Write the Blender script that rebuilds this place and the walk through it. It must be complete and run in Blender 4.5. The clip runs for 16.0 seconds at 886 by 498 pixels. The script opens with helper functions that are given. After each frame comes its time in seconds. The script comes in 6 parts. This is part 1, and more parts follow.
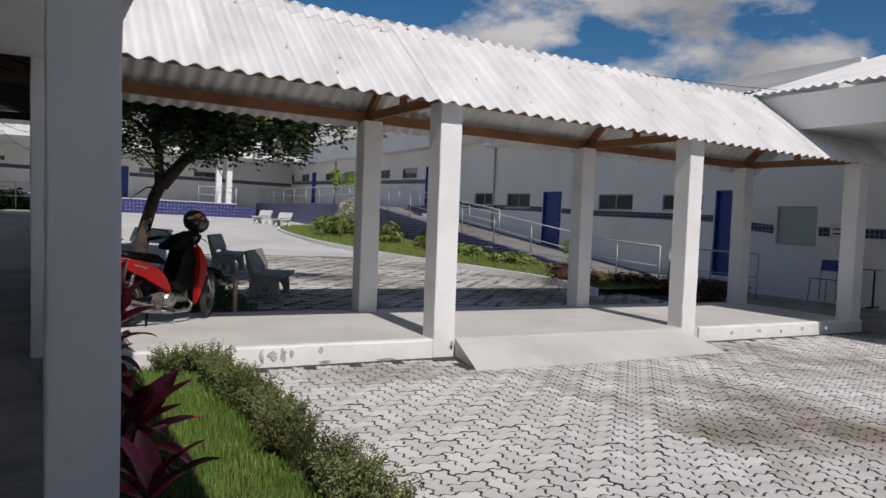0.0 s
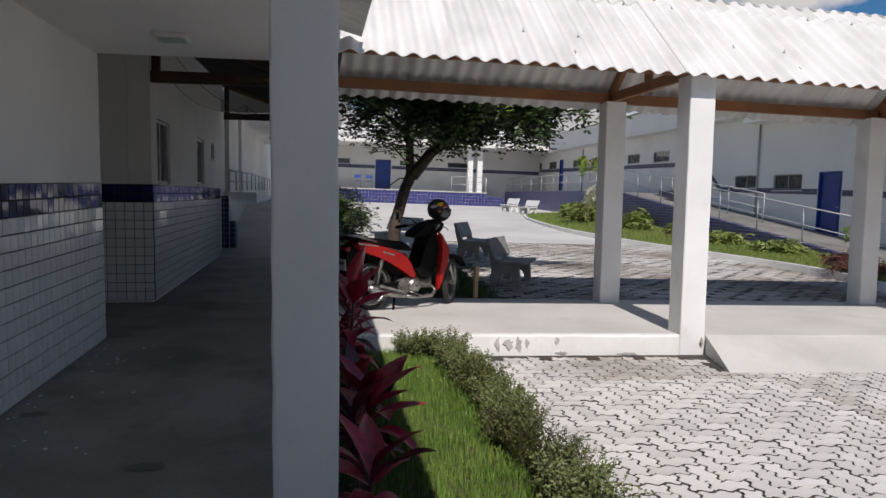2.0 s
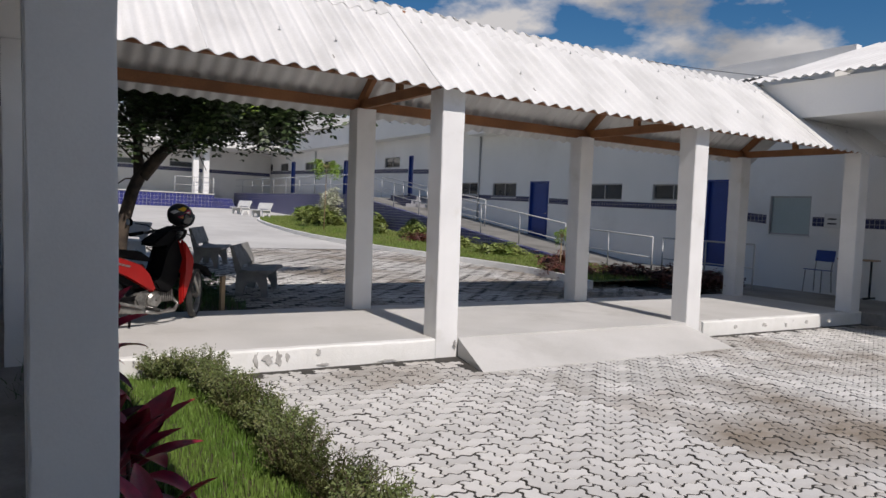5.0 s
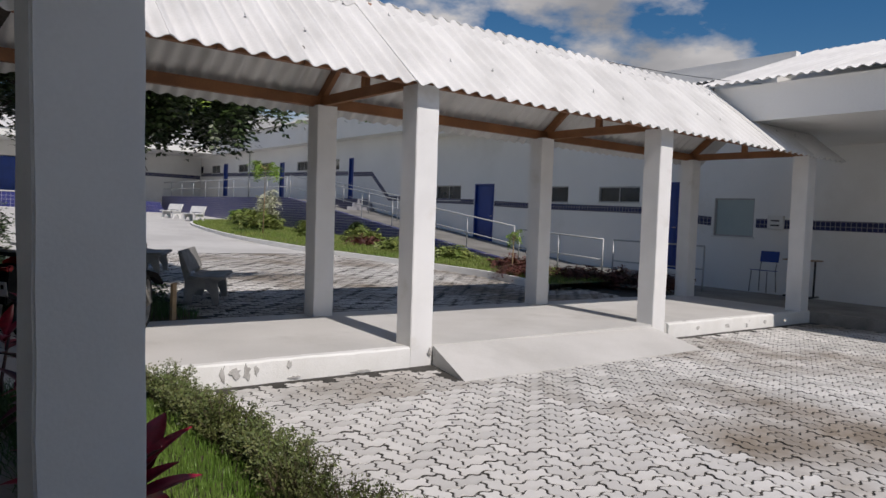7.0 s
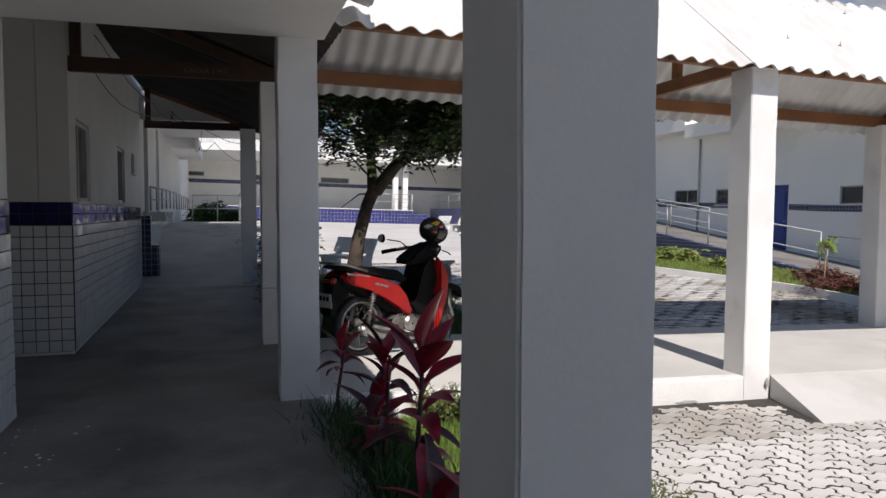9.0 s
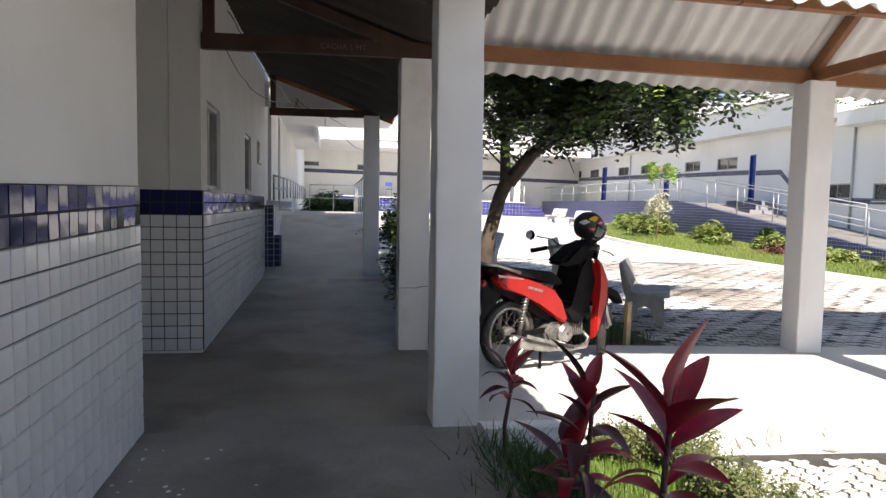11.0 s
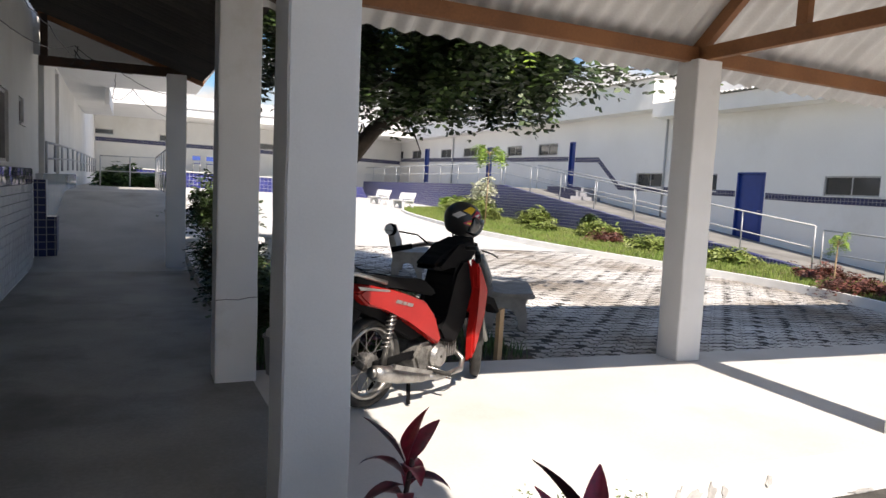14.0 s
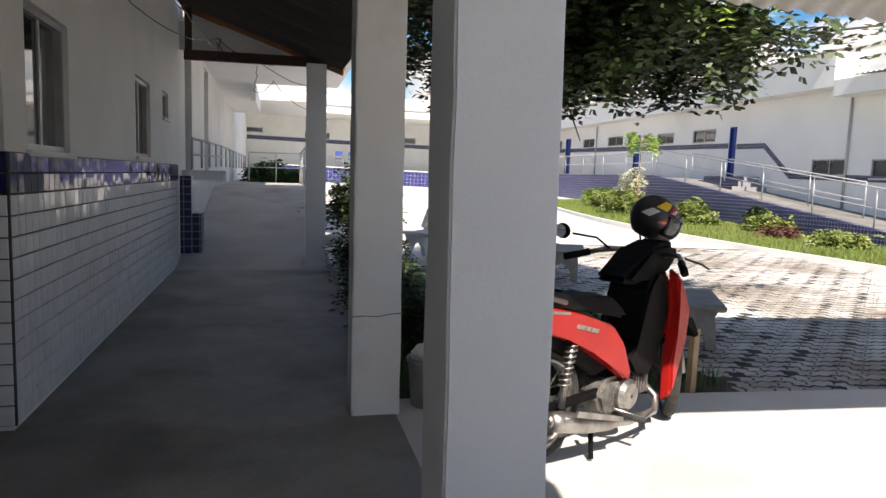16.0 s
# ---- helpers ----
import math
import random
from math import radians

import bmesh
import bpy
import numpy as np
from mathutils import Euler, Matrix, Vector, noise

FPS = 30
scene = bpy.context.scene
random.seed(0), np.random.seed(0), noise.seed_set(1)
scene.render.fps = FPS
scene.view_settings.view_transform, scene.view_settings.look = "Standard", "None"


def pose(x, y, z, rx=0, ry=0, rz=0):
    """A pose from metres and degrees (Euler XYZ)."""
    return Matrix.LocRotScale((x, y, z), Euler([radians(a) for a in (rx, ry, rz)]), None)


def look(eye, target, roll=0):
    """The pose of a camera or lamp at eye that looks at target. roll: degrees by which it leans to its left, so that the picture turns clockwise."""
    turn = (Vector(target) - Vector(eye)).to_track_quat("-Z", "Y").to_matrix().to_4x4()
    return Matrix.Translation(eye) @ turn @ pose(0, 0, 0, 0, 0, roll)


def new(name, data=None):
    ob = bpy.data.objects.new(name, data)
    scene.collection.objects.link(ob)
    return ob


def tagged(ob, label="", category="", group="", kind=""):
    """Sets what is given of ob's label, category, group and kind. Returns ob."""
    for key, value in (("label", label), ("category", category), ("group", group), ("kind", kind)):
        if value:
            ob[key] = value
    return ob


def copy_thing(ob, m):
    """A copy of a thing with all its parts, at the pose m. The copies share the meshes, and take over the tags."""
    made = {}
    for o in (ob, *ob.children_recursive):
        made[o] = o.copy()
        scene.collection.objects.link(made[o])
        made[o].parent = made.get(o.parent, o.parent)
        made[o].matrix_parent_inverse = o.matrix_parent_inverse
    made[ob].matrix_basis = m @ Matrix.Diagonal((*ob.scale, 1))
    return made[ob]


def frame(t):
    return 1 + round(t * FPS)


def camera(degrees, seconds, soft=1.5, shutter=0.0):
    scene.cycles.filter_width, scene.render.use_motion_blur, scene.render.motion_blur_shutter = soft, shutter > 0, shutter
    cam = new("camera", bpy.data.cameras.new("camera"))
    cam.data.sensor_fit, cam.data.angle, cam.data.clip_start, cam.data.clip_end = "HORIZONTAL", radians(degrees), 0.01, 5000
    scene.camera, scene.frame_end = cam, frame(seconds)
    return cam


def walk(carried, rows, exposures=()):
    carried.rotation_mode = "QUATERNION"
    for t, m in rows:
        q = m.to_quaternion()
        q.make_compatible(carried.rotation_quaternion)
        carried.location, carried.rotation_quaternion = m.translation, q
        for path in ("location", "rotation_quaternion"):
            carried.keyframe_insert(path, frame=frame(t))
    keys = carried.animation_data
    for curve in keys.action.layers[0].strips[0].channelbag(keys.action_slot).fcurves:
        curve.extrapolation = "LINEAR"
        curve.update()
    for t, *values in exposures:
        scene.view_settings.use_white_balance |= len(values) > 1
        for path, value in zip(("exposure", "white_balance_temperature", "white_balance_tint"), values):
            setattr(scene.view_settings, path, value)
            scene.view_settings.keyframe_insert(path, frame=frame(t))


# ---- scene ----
cam = camera(64.1, 16.0)
PATH = [
    (0, (0.043, 0.514, 1.405), (1.043, 2.245, 1.327), 2.9),
    (0.5, (0.142, 0.587, 1.407), (1.058, 2.361, 1.279), 2.2),
    (1, (0.198, 0.612, 1.416), (0.939, 2.463, 1.261), 1.8),
    (1.5, (0.226, 0.661, 1.401), (0.746, 2.588, 1.26), 1.6),
    (2, (0.229, 0.688, 1.401), (0.578, 2.652, 1.258), 2.0),
    (2.5, (0.233, 0.714, 1.395), (0.361, 2.705, 1.247), 2.9),
    (3, (0.196, 0.723, 1.383), (0.201, 2.716, 1.219), 3.6),
    (3.5, (0.201, 0.73, 1.379), (0.253, 2.716, 1.15), 4.3),
    (4, (0.137, 0.782, 1.403), (0.64, 2.707, 1.199), 2.8),
    (4.5, (0.047, 0.819, 1.425), (0.964, 2.589, 1.27), 0.9),
    (5, (0.023, 0.965, 1.438), (1.077, 2.661, 1.332), 2.7),
    (5.2, (0.02, 0.994, 1.434), (1.1, 2.676, 1.378), 1.8),
    (7.3, (-0.151, 1.563, 1.399), (1.067, 3.147, 1.311), 2.7),
    (7.5, (-0.118, 1.633, 1.413), (1.046, 3.257, 1.34), 2.1),
    (8, (-0.105, 1.836, 1.395), (0.904, 3.562, 1.394), 3.0),
    (8.5, (-0.159, 2.002, 1.4), (0.612, 3.846, 1.348), 4.0),
    (9, (-0.331, 2.222, 1.38), (0.262, 4.13, 1.294), 1.4),
    (9.5, (-0.404, 2.443, 1.373), (-0.078, 4.41, 1.219), 2.4),
    (9.7, (-0.399, 2.52, 1.383), (-0.121, 4.497, 1.27), 2.0),
    (11.8, (-0.611, 3.432, 1.385), (-0.23, 5.391, 1.251), 3.9),
    (12, (-0.605, 3.521, 1.397), (-0.173, 5.468, 1.246), 5.1),
    (12.5, (-0.63, 3.756, 1.391), (0.007, 5.646, 1.253), 3.2),
    (13, (-0.572, 4.006, 1.393), (-0.047, 5.929, 1.229), 2.7),
    (13.5, (-0.492, 4.178, 1.405), (0.088, 6.084, 1.235), 5.3),
    (14, (-0.472, 4.422, 1.424), (0.337, 6.245, 1.273), 3.6),
    (14.5, (-0.455, 4.658, 1.418), (0.365, 6.472, 1.223), 2.6),
    (15, (-0.354, 4.902, 1.414), (0.289, 6.794, 1.329), 4.5),
    (15.5, (-0.322, 5.088, 1.427), (0.261, 6.994, 1.27), 4.2),
    (16, (-0.352, 5.343, 1.411), (0.097, 7.283, 1.218), 2.9),
]
EXPOSURE = [
    (0.0, -0.46, 6700, 14),
    (2.0, -0.24, 6750, 14),
    (3.0, 0.02, 6760, 14),
    (3.5, 0.22, 6760, 14),
    (4.0, 0.00, 6750, 14),
    (4.5, -0.10, 6750, 14),
    (5.0, -0.32, 6750, 14),
    (8.0, -0.44, 6720, 14),
    (9.0, 0.02, 6850, 14),
    (9.6, 1.02, 7380, 14),
    (12.0, 1.11, 7150, 14),
    (14.0, 0.78, 7180, 14),
    (15.0, 0.68, 7200, 14),
    (16.0, 0.92, 7380, 14),
]
walk(cam, [(t, look(eye, target, roll)) for t, eye, target, roll in PATH], EXPOSURE)

# ---- light ----
SUN_EL, SUN_X = radians(49.0), 0.065
sun_dir = Vector((SUN_X, math.cos(SUN_EL), -math.sin(SUN_EL)))
sun = new("sun", bpy.data.lights.new("sun", "SUN"))
sun.data.energy, sun.data.angle, sun.data.color = 4.5, radians(0.55), (1.0, 0.96, 0.915)
sun.rotation_mode = "QUATERNION"
sun.rotation_quaternion = sun_dir.to_track_quat("-Z", "Y")

world = bpy.data.worlds.new("sky")
scene.world = world
world.use_nodes = True
wn, wl = world.node_tree.nodes, world.node_tree.links
wn.clear()
w_out = wn.new("ShaderNodeOutputWorld")
w_bg = wn.new("ShaderNodeBackground")
w_sky = wn.new("ShaderNodeTexSky")
w_sky.sky_type, w_sky.sun_disc = "NISHITA", False
w_sky.sun_elevation, w_sky.sun_rotation = SUN_EL, math.pi
w_sky.air_density, w_sky.dust_density, w_sky.ozone_density = 1.0, 0.15, 3.5
w_bg.inputs["Strength"].default_value = 0.056
w_co = wn.new("ShaderNodeTexCoord")
w_map = wn.new("ShaderNodeMapping")
w_map.inputs["Scale"].default_value = (1.0, 1.0, 2.1)
w_map.inputs["Location"].default_value = (0.35, 0.1, 0.2)
w_n1 = wn.new("ShaderNodeTexNoise")
w_n1.inputs["Scale"].default_value, w_n1.inputs["Detail"].default_value, w_n1.inputs["Roughness"].default_value = 3.4, 7.0, 0.55
w_ramp = wn.new("ShaderNodeValToRGB")
w_ramp.color_ramp.elements[0].position, w_ramp.color_ramp.elements[1].position = 0.52, 0.60
w_n2 = wn.new("ShaderNodeTexNoise")
w_n2.inputs["Scale"].default_value, w_n2.inputs["Detail"].default_value = 5.0, 4.0
w_cc = wn.new("ShaderNodeValToRGB")
w_cc.color_ramp.elements[0].color, w_cc.color_ramp.elements[1].color = (6.4, 6.7, 7.2, 1), (13.0, 13.1, 13.3, 1)
w_cc.color_ramp.elements[0].position, w_cc.color_ramp.elements[1].position = 0.35, 0.62
w_mix = wn.new("ShaderNodeMix")
w_mix.data_type = "RGBA"
wl.new(w_co.outputs["Generated"], w_map.inputs["Vector"])
wl.new(w_map.outputs["Vector"], w_n1.inputs["Vector"])
wl.new(w_map.outputs["Vector"], w_n2.inputs["Vector"])
# clouds crowd together towards the horizon
w_xyz, w_low, w_add = wn.new("ShaderNodeSeparateXYZ"), wn.new("ShaderNodeMapRange"), wn.new("ShaderNodeMath")
for k, v in zip(("From Min", "From Max", "To Min", "To Max"), (0.08, 0.23, 0.17, 0.0)):
    w_low.inputs[k].default_value = v
wl.new(w_co.outputs["Generated"], w_xyz.inputs["Vector"])
wl.new(w_xyz.outputs["Z"], w_low.inputs["Value"])
wl.new(w_n1.outputs["Fac"], w_add.inputs[0])
wl.new(w_low.outputs["Result"], w_add.inputs[1])
wl.new(w_add.outputs["Value"], w_ramp.inputs["Fac"])
wl.new(w_n2.outputs["Fac"], w_cc.inputs["Fac"])
wl.new(w_ramp.outputs["Color"], w_mix.inputs[0])
w_hsv = wn.new("ShaderNodeHueSaturation")
w_hsv.inputs["Saturation"].default_value, w_hsv.inputs["Value"].default_value = 1.35, 1.5
wl.new(w_sky.outputs["Color"], w_hsv.inputs["Color"])
wl.new(w_hsv.outputs["Color"], w_mix.inputs[6])
wl.new(w_cc.outputs["Color"], w_mix.inputs[7])
wl.new(w_mix.outputs[2], w_bg.inputs["Color"])
wl.new(w_bg.outputs["Background"], w_out.inputs["Surface"])


# ---- materials ----
def mat(name, a, b=None, rough=0.6, scale=6.0, fine=60.0, bump=0.15, dist=0.01, metal=0.0, spread=(0.35, 0.65), each=0.0, island=0.0, stain=None, stain_scale=1.3, stain_at=(0.55, 0.75), spec=0.5):
    """A surface whose colour wanders between a and b, with a fine grain, optional stains and a relief."""
    m = bpy.data.materials.new(name)
    m.use_nodes = True
    n, l = m.node_tree.nodes, m.node_tree.links
    p = n["Principled BSDF"]
    p.inputs["Roughness"].default_value, p.inputs["Metallic"].default_value = rough, metal
    p.inputs["Specular IOR Level"].default_value = spec
    b = b or tuple(c * 0.8 for c in a)
    co = n.new("ShaderNodeTexCoord")
    big, small = n.new("ShaderNodeTexNoise"), n.new("ShaderNodeTexNoise")
    big.inputs["Scale"].default_value, big.inputs["Detail"].default_value = scale, 5
    small.inputs["Scale"].default_value, small.inputs["Detail"].default_value = fine, 4
    for t in (big, small):
        l.new(co.outputs["Object"], t.inputs["Vector"])
    ramp = n.new("ShaderNodeValToRGB")
    ramp.color_ramp.elements[0].color, ramp.color_ramp.elements[1].color = (*a, 1), (*b, 1)
    ramp.color_ramp.elements[0].position, ramp.color_ramp.elements[1].position = spread
    add = n.new("ShaderNodeMath")
    add.operation = "MULTIPLY_ADD"
    add.inputs[1].default_value = 0.35
    l.new(small.outputs["Fac"], add.inputs[0])
    sub = n.new("ShaderNodeMath")
    sub.operation = "SUBTRACT"
    sub.inputs[1].default_value = 0.175
    l.new(big.outputs["Fac"], sub.inputs[0])
    l.new(sub.outputs[0], add.inputs[2])
    l.new(add.outputs[0], ramp.inputs["Fac"])
    col = ramp.outputs["Color"]
    if stain:
        st = n.new("ShaderNodeTexNoise")
        st.inputs["Scale"].default_value, st.inputs["Detail"].default_value, st.inputs["Roughness"].default_value = stain_scale, 6, 0.6
        l.new(co.outputs["Object"], st.inputs["Vector"])
        sr = n.new("ShaderNodeMapRange")
        sr.inputs["From Min"].default_value, sr.inputs["From Max"].default_value = stain_at
        l.new(st.outputs["Fac"], sr.inputs["Value"])
        mx = n.new("ShaderNodeMix")
        mx.data_type = "RGBA"
        l.new(sr.outputs[0], mx.inputs[0])
        l.new(col, mx.inputs[6])
        mx.inputs[7].default_value = (*stain, 1)
        col = mx.outputs[2]
    if each or island:
        hsv = n.new("ShaderNodeHueSaturation")
        mr = n.new("ShaderNodeMapRange")
        k = each or island
        mr.inputs["To Min"].default_value, mr.inputs["To Max"].default_value = 1 - k, 1 + k
        if each:
            inf = n.new("ShaderNodeObjectInfo")
            l.new(inf.outputs["Random"], mr.inputs["Value"])
        else:
            inf = n.new("ShaderNodeNewGeometry")
            l.new(inf.outputs["Random Per Island"], mr.inputs["Value"])
        l.new(mr.outputs[0], hsv.inputs["Value"])
        l.new(col, hsv.inputs["Color"])
        col = hsv.outputs["Color"]
    l.new(col, p.inputs["Base Color"])
    if bump:
        bp = n.new("ShaderNodeBump")
        bp.inputs["Strength"].default_value, bp.inputs["Distance"].default_value = bump, dist
        l.new(small.outputs["Fac"], bp.inputs["Height"])
        l.new(bp.outputs["Normal"], p.inputs["Normal"])
    return m


def tile_mat(name, tile_a, tile_b, joint, size, rough=0.25, swap=False):
    """Small square tiles in stack bond, for walls far off."""
    m = mat(name, tile_a, tile_b, rough=rough, scale=4, fine=40, bump=0)
    n, l = m.node_tree.nodes, m.node_tree.links
    p = n["Principled BSDF"]
    co, sep, com = n.new("ShaderNodeTexCoord"), n.new("ShaderNodeSeparateXYZ"), n.new("ShaderNodeCombineXYZ")
    l.new(co.outputs["Object"], sep.inputs[0])
    l.new(sep.outputs["Y" if swap else "X"], com.inputs["X"])
    l.new(sep.outputs["Z"], com.inputs["Y"])
    br = n.new("ShaderNodeTexBrick")
    br.offset = 0.0
    br.inputs["Scale"].default_value = 1.0
    br.inputs["Brick Width"].default_value = br.inputs["Row Height"].default_value = size
    br.inputs["Mortar Size"].default_value = 0.006
    br.inputs["Color1"].default_value, br.inputs["Color2"].default_value, br.inputs["Mortar"].default_value = (*tile_a, 1), (*tile_b, 1), (*joint, 1)
    l.new(com.outputs[0], br.inputs["Vector"])
    l.new(br.outputs["Color"], p.inputs["Base Color"])
    bp = n.new("ShaderNodeBump")
    bp.invert = True
    bp.inputs["Strength"].default_value, bp.inputs["Distance"].default_value = 0.5, 0.004
    l.new(br.outputs["Fac"], bp.inputs["Height"])
    l.new(bp.outputs["Normal"], p.inputs["Normal"])
    return m


M = {}
# white paint in two tones: corridor darkened, facade lightened to balance their light
M["paint"] = mat("white_wall_paint", (0.74, 0.74, 0.715), (0.68, 0.68, 0.655), rough=0.75, scale=1.2, fine=90, bump=0.12, dist=0.004, stain=(0.66, 0.65, 0.61), stain_scale=0.9)
M["facade"] = mat("lightened_facade_paint", (0.84, 0.835, 0.81), (0.78, 0.775, 0.75), rough=0.8, scale=0.5, fine=40, bump=0.1, dist=0.004, stain=(0.70, 0.69, 0.65), stain_scale=0.4)
M["column"] = mat("column_paint", (0.82, 0.82, 0.81), (0.76, 0.76, 0.75), rough=0.7, scale=2.5, fine=110, bump=0.15, dist=0.004, stain=(0.64, 0.62, 0.57), stain_scale=2.2, stain_at=(0.6, 0.8))
M["ceiling"] = mat("ceiling_paint", (0.80, 0.80, 0.79), (0.75, 0.75, 0.74), rough=0.8, scale=1.0, fine=60, bump=0.08)
M["concrete"] = mat("corridor_concrete", (0.30, 0.285, 0.262), (0.20, 0.192, 0.177), rough=0.62, scale=1.6, fine=45, bump=0.12, dist=0.004, stain=(0.115, 0.108, 0.095), stain_scale=1.1, stain_at=(0.52, 0.72))
# paler than the corridor concrete: side light on ramp and upper floor is in the colour
M["ramp_pale"] = mat("lit_ramp_concrete", (0.44, 0.43, 0.41), (0.34, 0.33, 0.31), rough=0.75, scale=1.2, fine=45, bump=0.12, dist=0.004, stain=(0.24, 0.23, 0.21), stain_scale=0.9, stain_at=(0.55, 0.75))
M["slab"] = mat("walkway_concrete", (0.62, 0.61, 0.587), (0.53, 0.522, 0.498), rough=0.75, scale=1.1, fine=55, bump=0.15, dist=0.004, stain=(0.42, 0.41, 0.38), stain_scale=0.7, stain_at=(0.58, 0.8))
M["kerb"] = mat("kerb_limewash", (0.82, 0.82, 0.80), (0.74, 0.74, 0.71), rough=0.8, scale=3, fine=70, bump=0.3, dist=0.008, stain=(0.33, 0.32, 0.30), stain_scale=4.5, stain_at=(0.66, 0.70))
M["paver"] = mat("concrete_paver", (0.68, 0.665, 0.64), (0.52, 0.51, 0.485), rough=0.85, scale=1.0, fine=120, bump=0.35, dist=0.004, each=0.13, stain=(0.25, 0.21, 0.165), stain_scale=0.42, stain_at=(0.46, 0.64))
M["paver_far"] = mat("concrete_paver_field", (0.68, 0.665, 0.64), (0.52, 0.51, 0.485), rough=0.85, scale=1.0, fine=120, bump=0.35, dist=0.004, island=0.13, stain=(0.25, 0.21, 0.165), stain_scale=0.42, stain_at=(0.46, 0.64))
M["joint"] = mat("paver_joint_sand", (0.06, 0.056, 0.049), (0.035, 0.033, 0.029), rough=0.95, scale=5, fine=80)
M["asbestos"] = mat("fibre_cement_sheet", (0.72, 0.715, 0.70), (0.60, 0.595, 0.58), rough=0.8, scale=1.5, fine=60, bump=0.15, dist=0.004, each=0.05, stain=(0.58, 0.565, 0.54), stain_scale=1.6, stain_at=(0.62, 0.8))
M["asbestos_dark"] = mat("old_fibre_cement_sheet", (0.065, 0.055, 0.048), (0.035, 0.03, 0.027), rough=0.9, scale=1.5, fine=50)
M["timber"] = mat("roof_timber", (0.29, 0.125, 0.05), (0.19, 0.08, 0.033), rough=0.6, scale=2.0, fine=45, bump=0.25, dist=0.004)
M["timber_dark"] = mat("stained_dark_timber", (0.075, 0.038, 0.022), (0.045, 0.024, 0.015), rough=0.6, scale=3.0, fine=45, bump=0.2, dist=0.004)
M["tile_white"] = mat("white_glazed_tile", (0.74, 0.75, 0.75), (0.68, 0.69, 0.70), rough=0.09, scale=2.5, fine=15, bump=0.06, dist=0.006, each=0.03)
M["tile_blue"] = mat("dark_blue_glazed_tile", (0.012, 0.016, 0.095), (0.008, 0.010, 0.06), rough=0.08, scale=2.5, fine=15, bump=0.06, dist=0.006, each=0.2)
M["tile_white_s"] = mat("white_glazed_tile_field", (0.74, 0.75, 0.75), (0.68, 0.69, 0.70), rough=0.09, scale=2.5, fine=15, bump=0.06, dist=0.006, island=0.03)
M["tile_blue_s"] = mat("dark_blue_glazed_tile_field", (0.012, 0.016, 0.095), (0.008, 0.010, 0.06), rough=0.08, scale=2.5, fine=15, bump=0.06, dist=0.006, island=0.2)
M["grout"] = mat("tile_grout", (0.07, 0.07, 0.07), (0.035, 0.035, 0.035), rough=0.9, scale=6, fine=60)
M["band_x"] = tile_mat("blue_band_tile_x", (0.013, 0.018, 0.095), (0.008, 0.012, 0.06), (0.30, 0.30, 0.32), 0.1, rough=0.3)
M["band_y"] = tile_mat("blue_band_tile_y", (0.013, 0.018, 0.095), (0.008, 0.012, 0.06), (0.30, 0.30, 0.32), 0.1, rough=0.3, swap=True)
M["plinth_x"] = tile_mat("blue_plinth_tile_x", (0.026, 0.032, 0.19), (0.017, 0.022, 0.12), (0.42, 0.42, 0.45), 0.2, rough=0.35)
M["plinth_y"] = tile_mat("blue_plinth_tile_y", (0.026, 0.032, 0.19), (0.017, 0.022, 0.12), (0.42, 0.42, 0.45), 0.1, rough=0.35, swap=True)
M["door"] = mat("blue_door_paint", (0.012, 0.05, 0.27), (0.010, 0.04, 0.21), rough=0.4, scale=2, fine=50, bump=0.05)
M["alu"] = mat("grey_aluminium", (0.42, 0.42, 0.42), (0.35, 0.35, 0.35), rough=0.4, metal=0.7, scale=5, fine=60, bump=0.03)
# shade on the east ramp is put into this darker concrete colour
M["ramp_slab"] = mat("shaded_ramp_concrete", (0.24, 0.235, 0.22), (0.17, 0.165, 0.155), rough=0.85, scale=1.3, fine=60, bump=0.2, dist=0.004, stain=(0.12, 0.115, 0.11), stain_scale=0.8, stain_at=(0.55, 0.75))
M["rail"] = mat("grey_rail_paint", (0.47, 0.48, 0.49), (0.40, 0.41, 0.42), rough=0.45, metal=0.2, scale=5, fine=60, bump=0.05)
M["glass"] = mat("dark_window_glass", (0.035, 0.04, 0.042), (0.025, 0.03, 0.032), rough=0.05, scale=1, fine=8, bump=0.0, spec=0.8)
M["frost"] = mat("frosted_glass", (0.42, 0.50, 0.49), (0.36, 0.44, 0.43), rough=0.35, scale=1, fine=30, bump=0.05)
M["soil"] = mat("garden_soil", (0.09, 0.065, 0.045), (0.045, 0.034, 0.025), rough=0.95, scale=5, fine=50, bump=0.6, dist=0.02)
M["ground"] = mat("ground_paving", (0.60, 0.59, 0.565), (0.50, 0.49, 0.47), rough=0.9, scale=0.6, fine=7, bump=0.3, dist=0.01, stain=(0.42, 0.40, 0.365), stain_scale=0.35, stain_at=(0.55, 0.75))
M["leaf_lawn"] = mat("lawn_grass", (0.13, 0.21, 0.035), (0.20, 0.24, 0.06), rough=0.6, scale=1.2, fine=20, bump=0, island=0.3)
M["lawn_soil"] = mat("lawn_ground", (0.11, 0.15, 0.03), (0.15, 0.13, 0.06), rough=0.95, scale=1.5, fine=30, bump=0.5, dist=0.02)


# ---- building helpers ----
def bm_box(bm, x0, x1, y0, y1, z0, z1):
    v = [bm.verts.new((x, y, z)) for z in (z0, z1) for y in (y0, y1) for x in (x0, x1)]
    for q in ((0, 2, 3, 1), (4, 5, 7, 6), (0, 1, 5, 4), (1, 3, 7, 5), (3, 2, 6, 7), (2, 0, 4, 6)):
        bm.faces.new([v[i] for i in q])
    return v


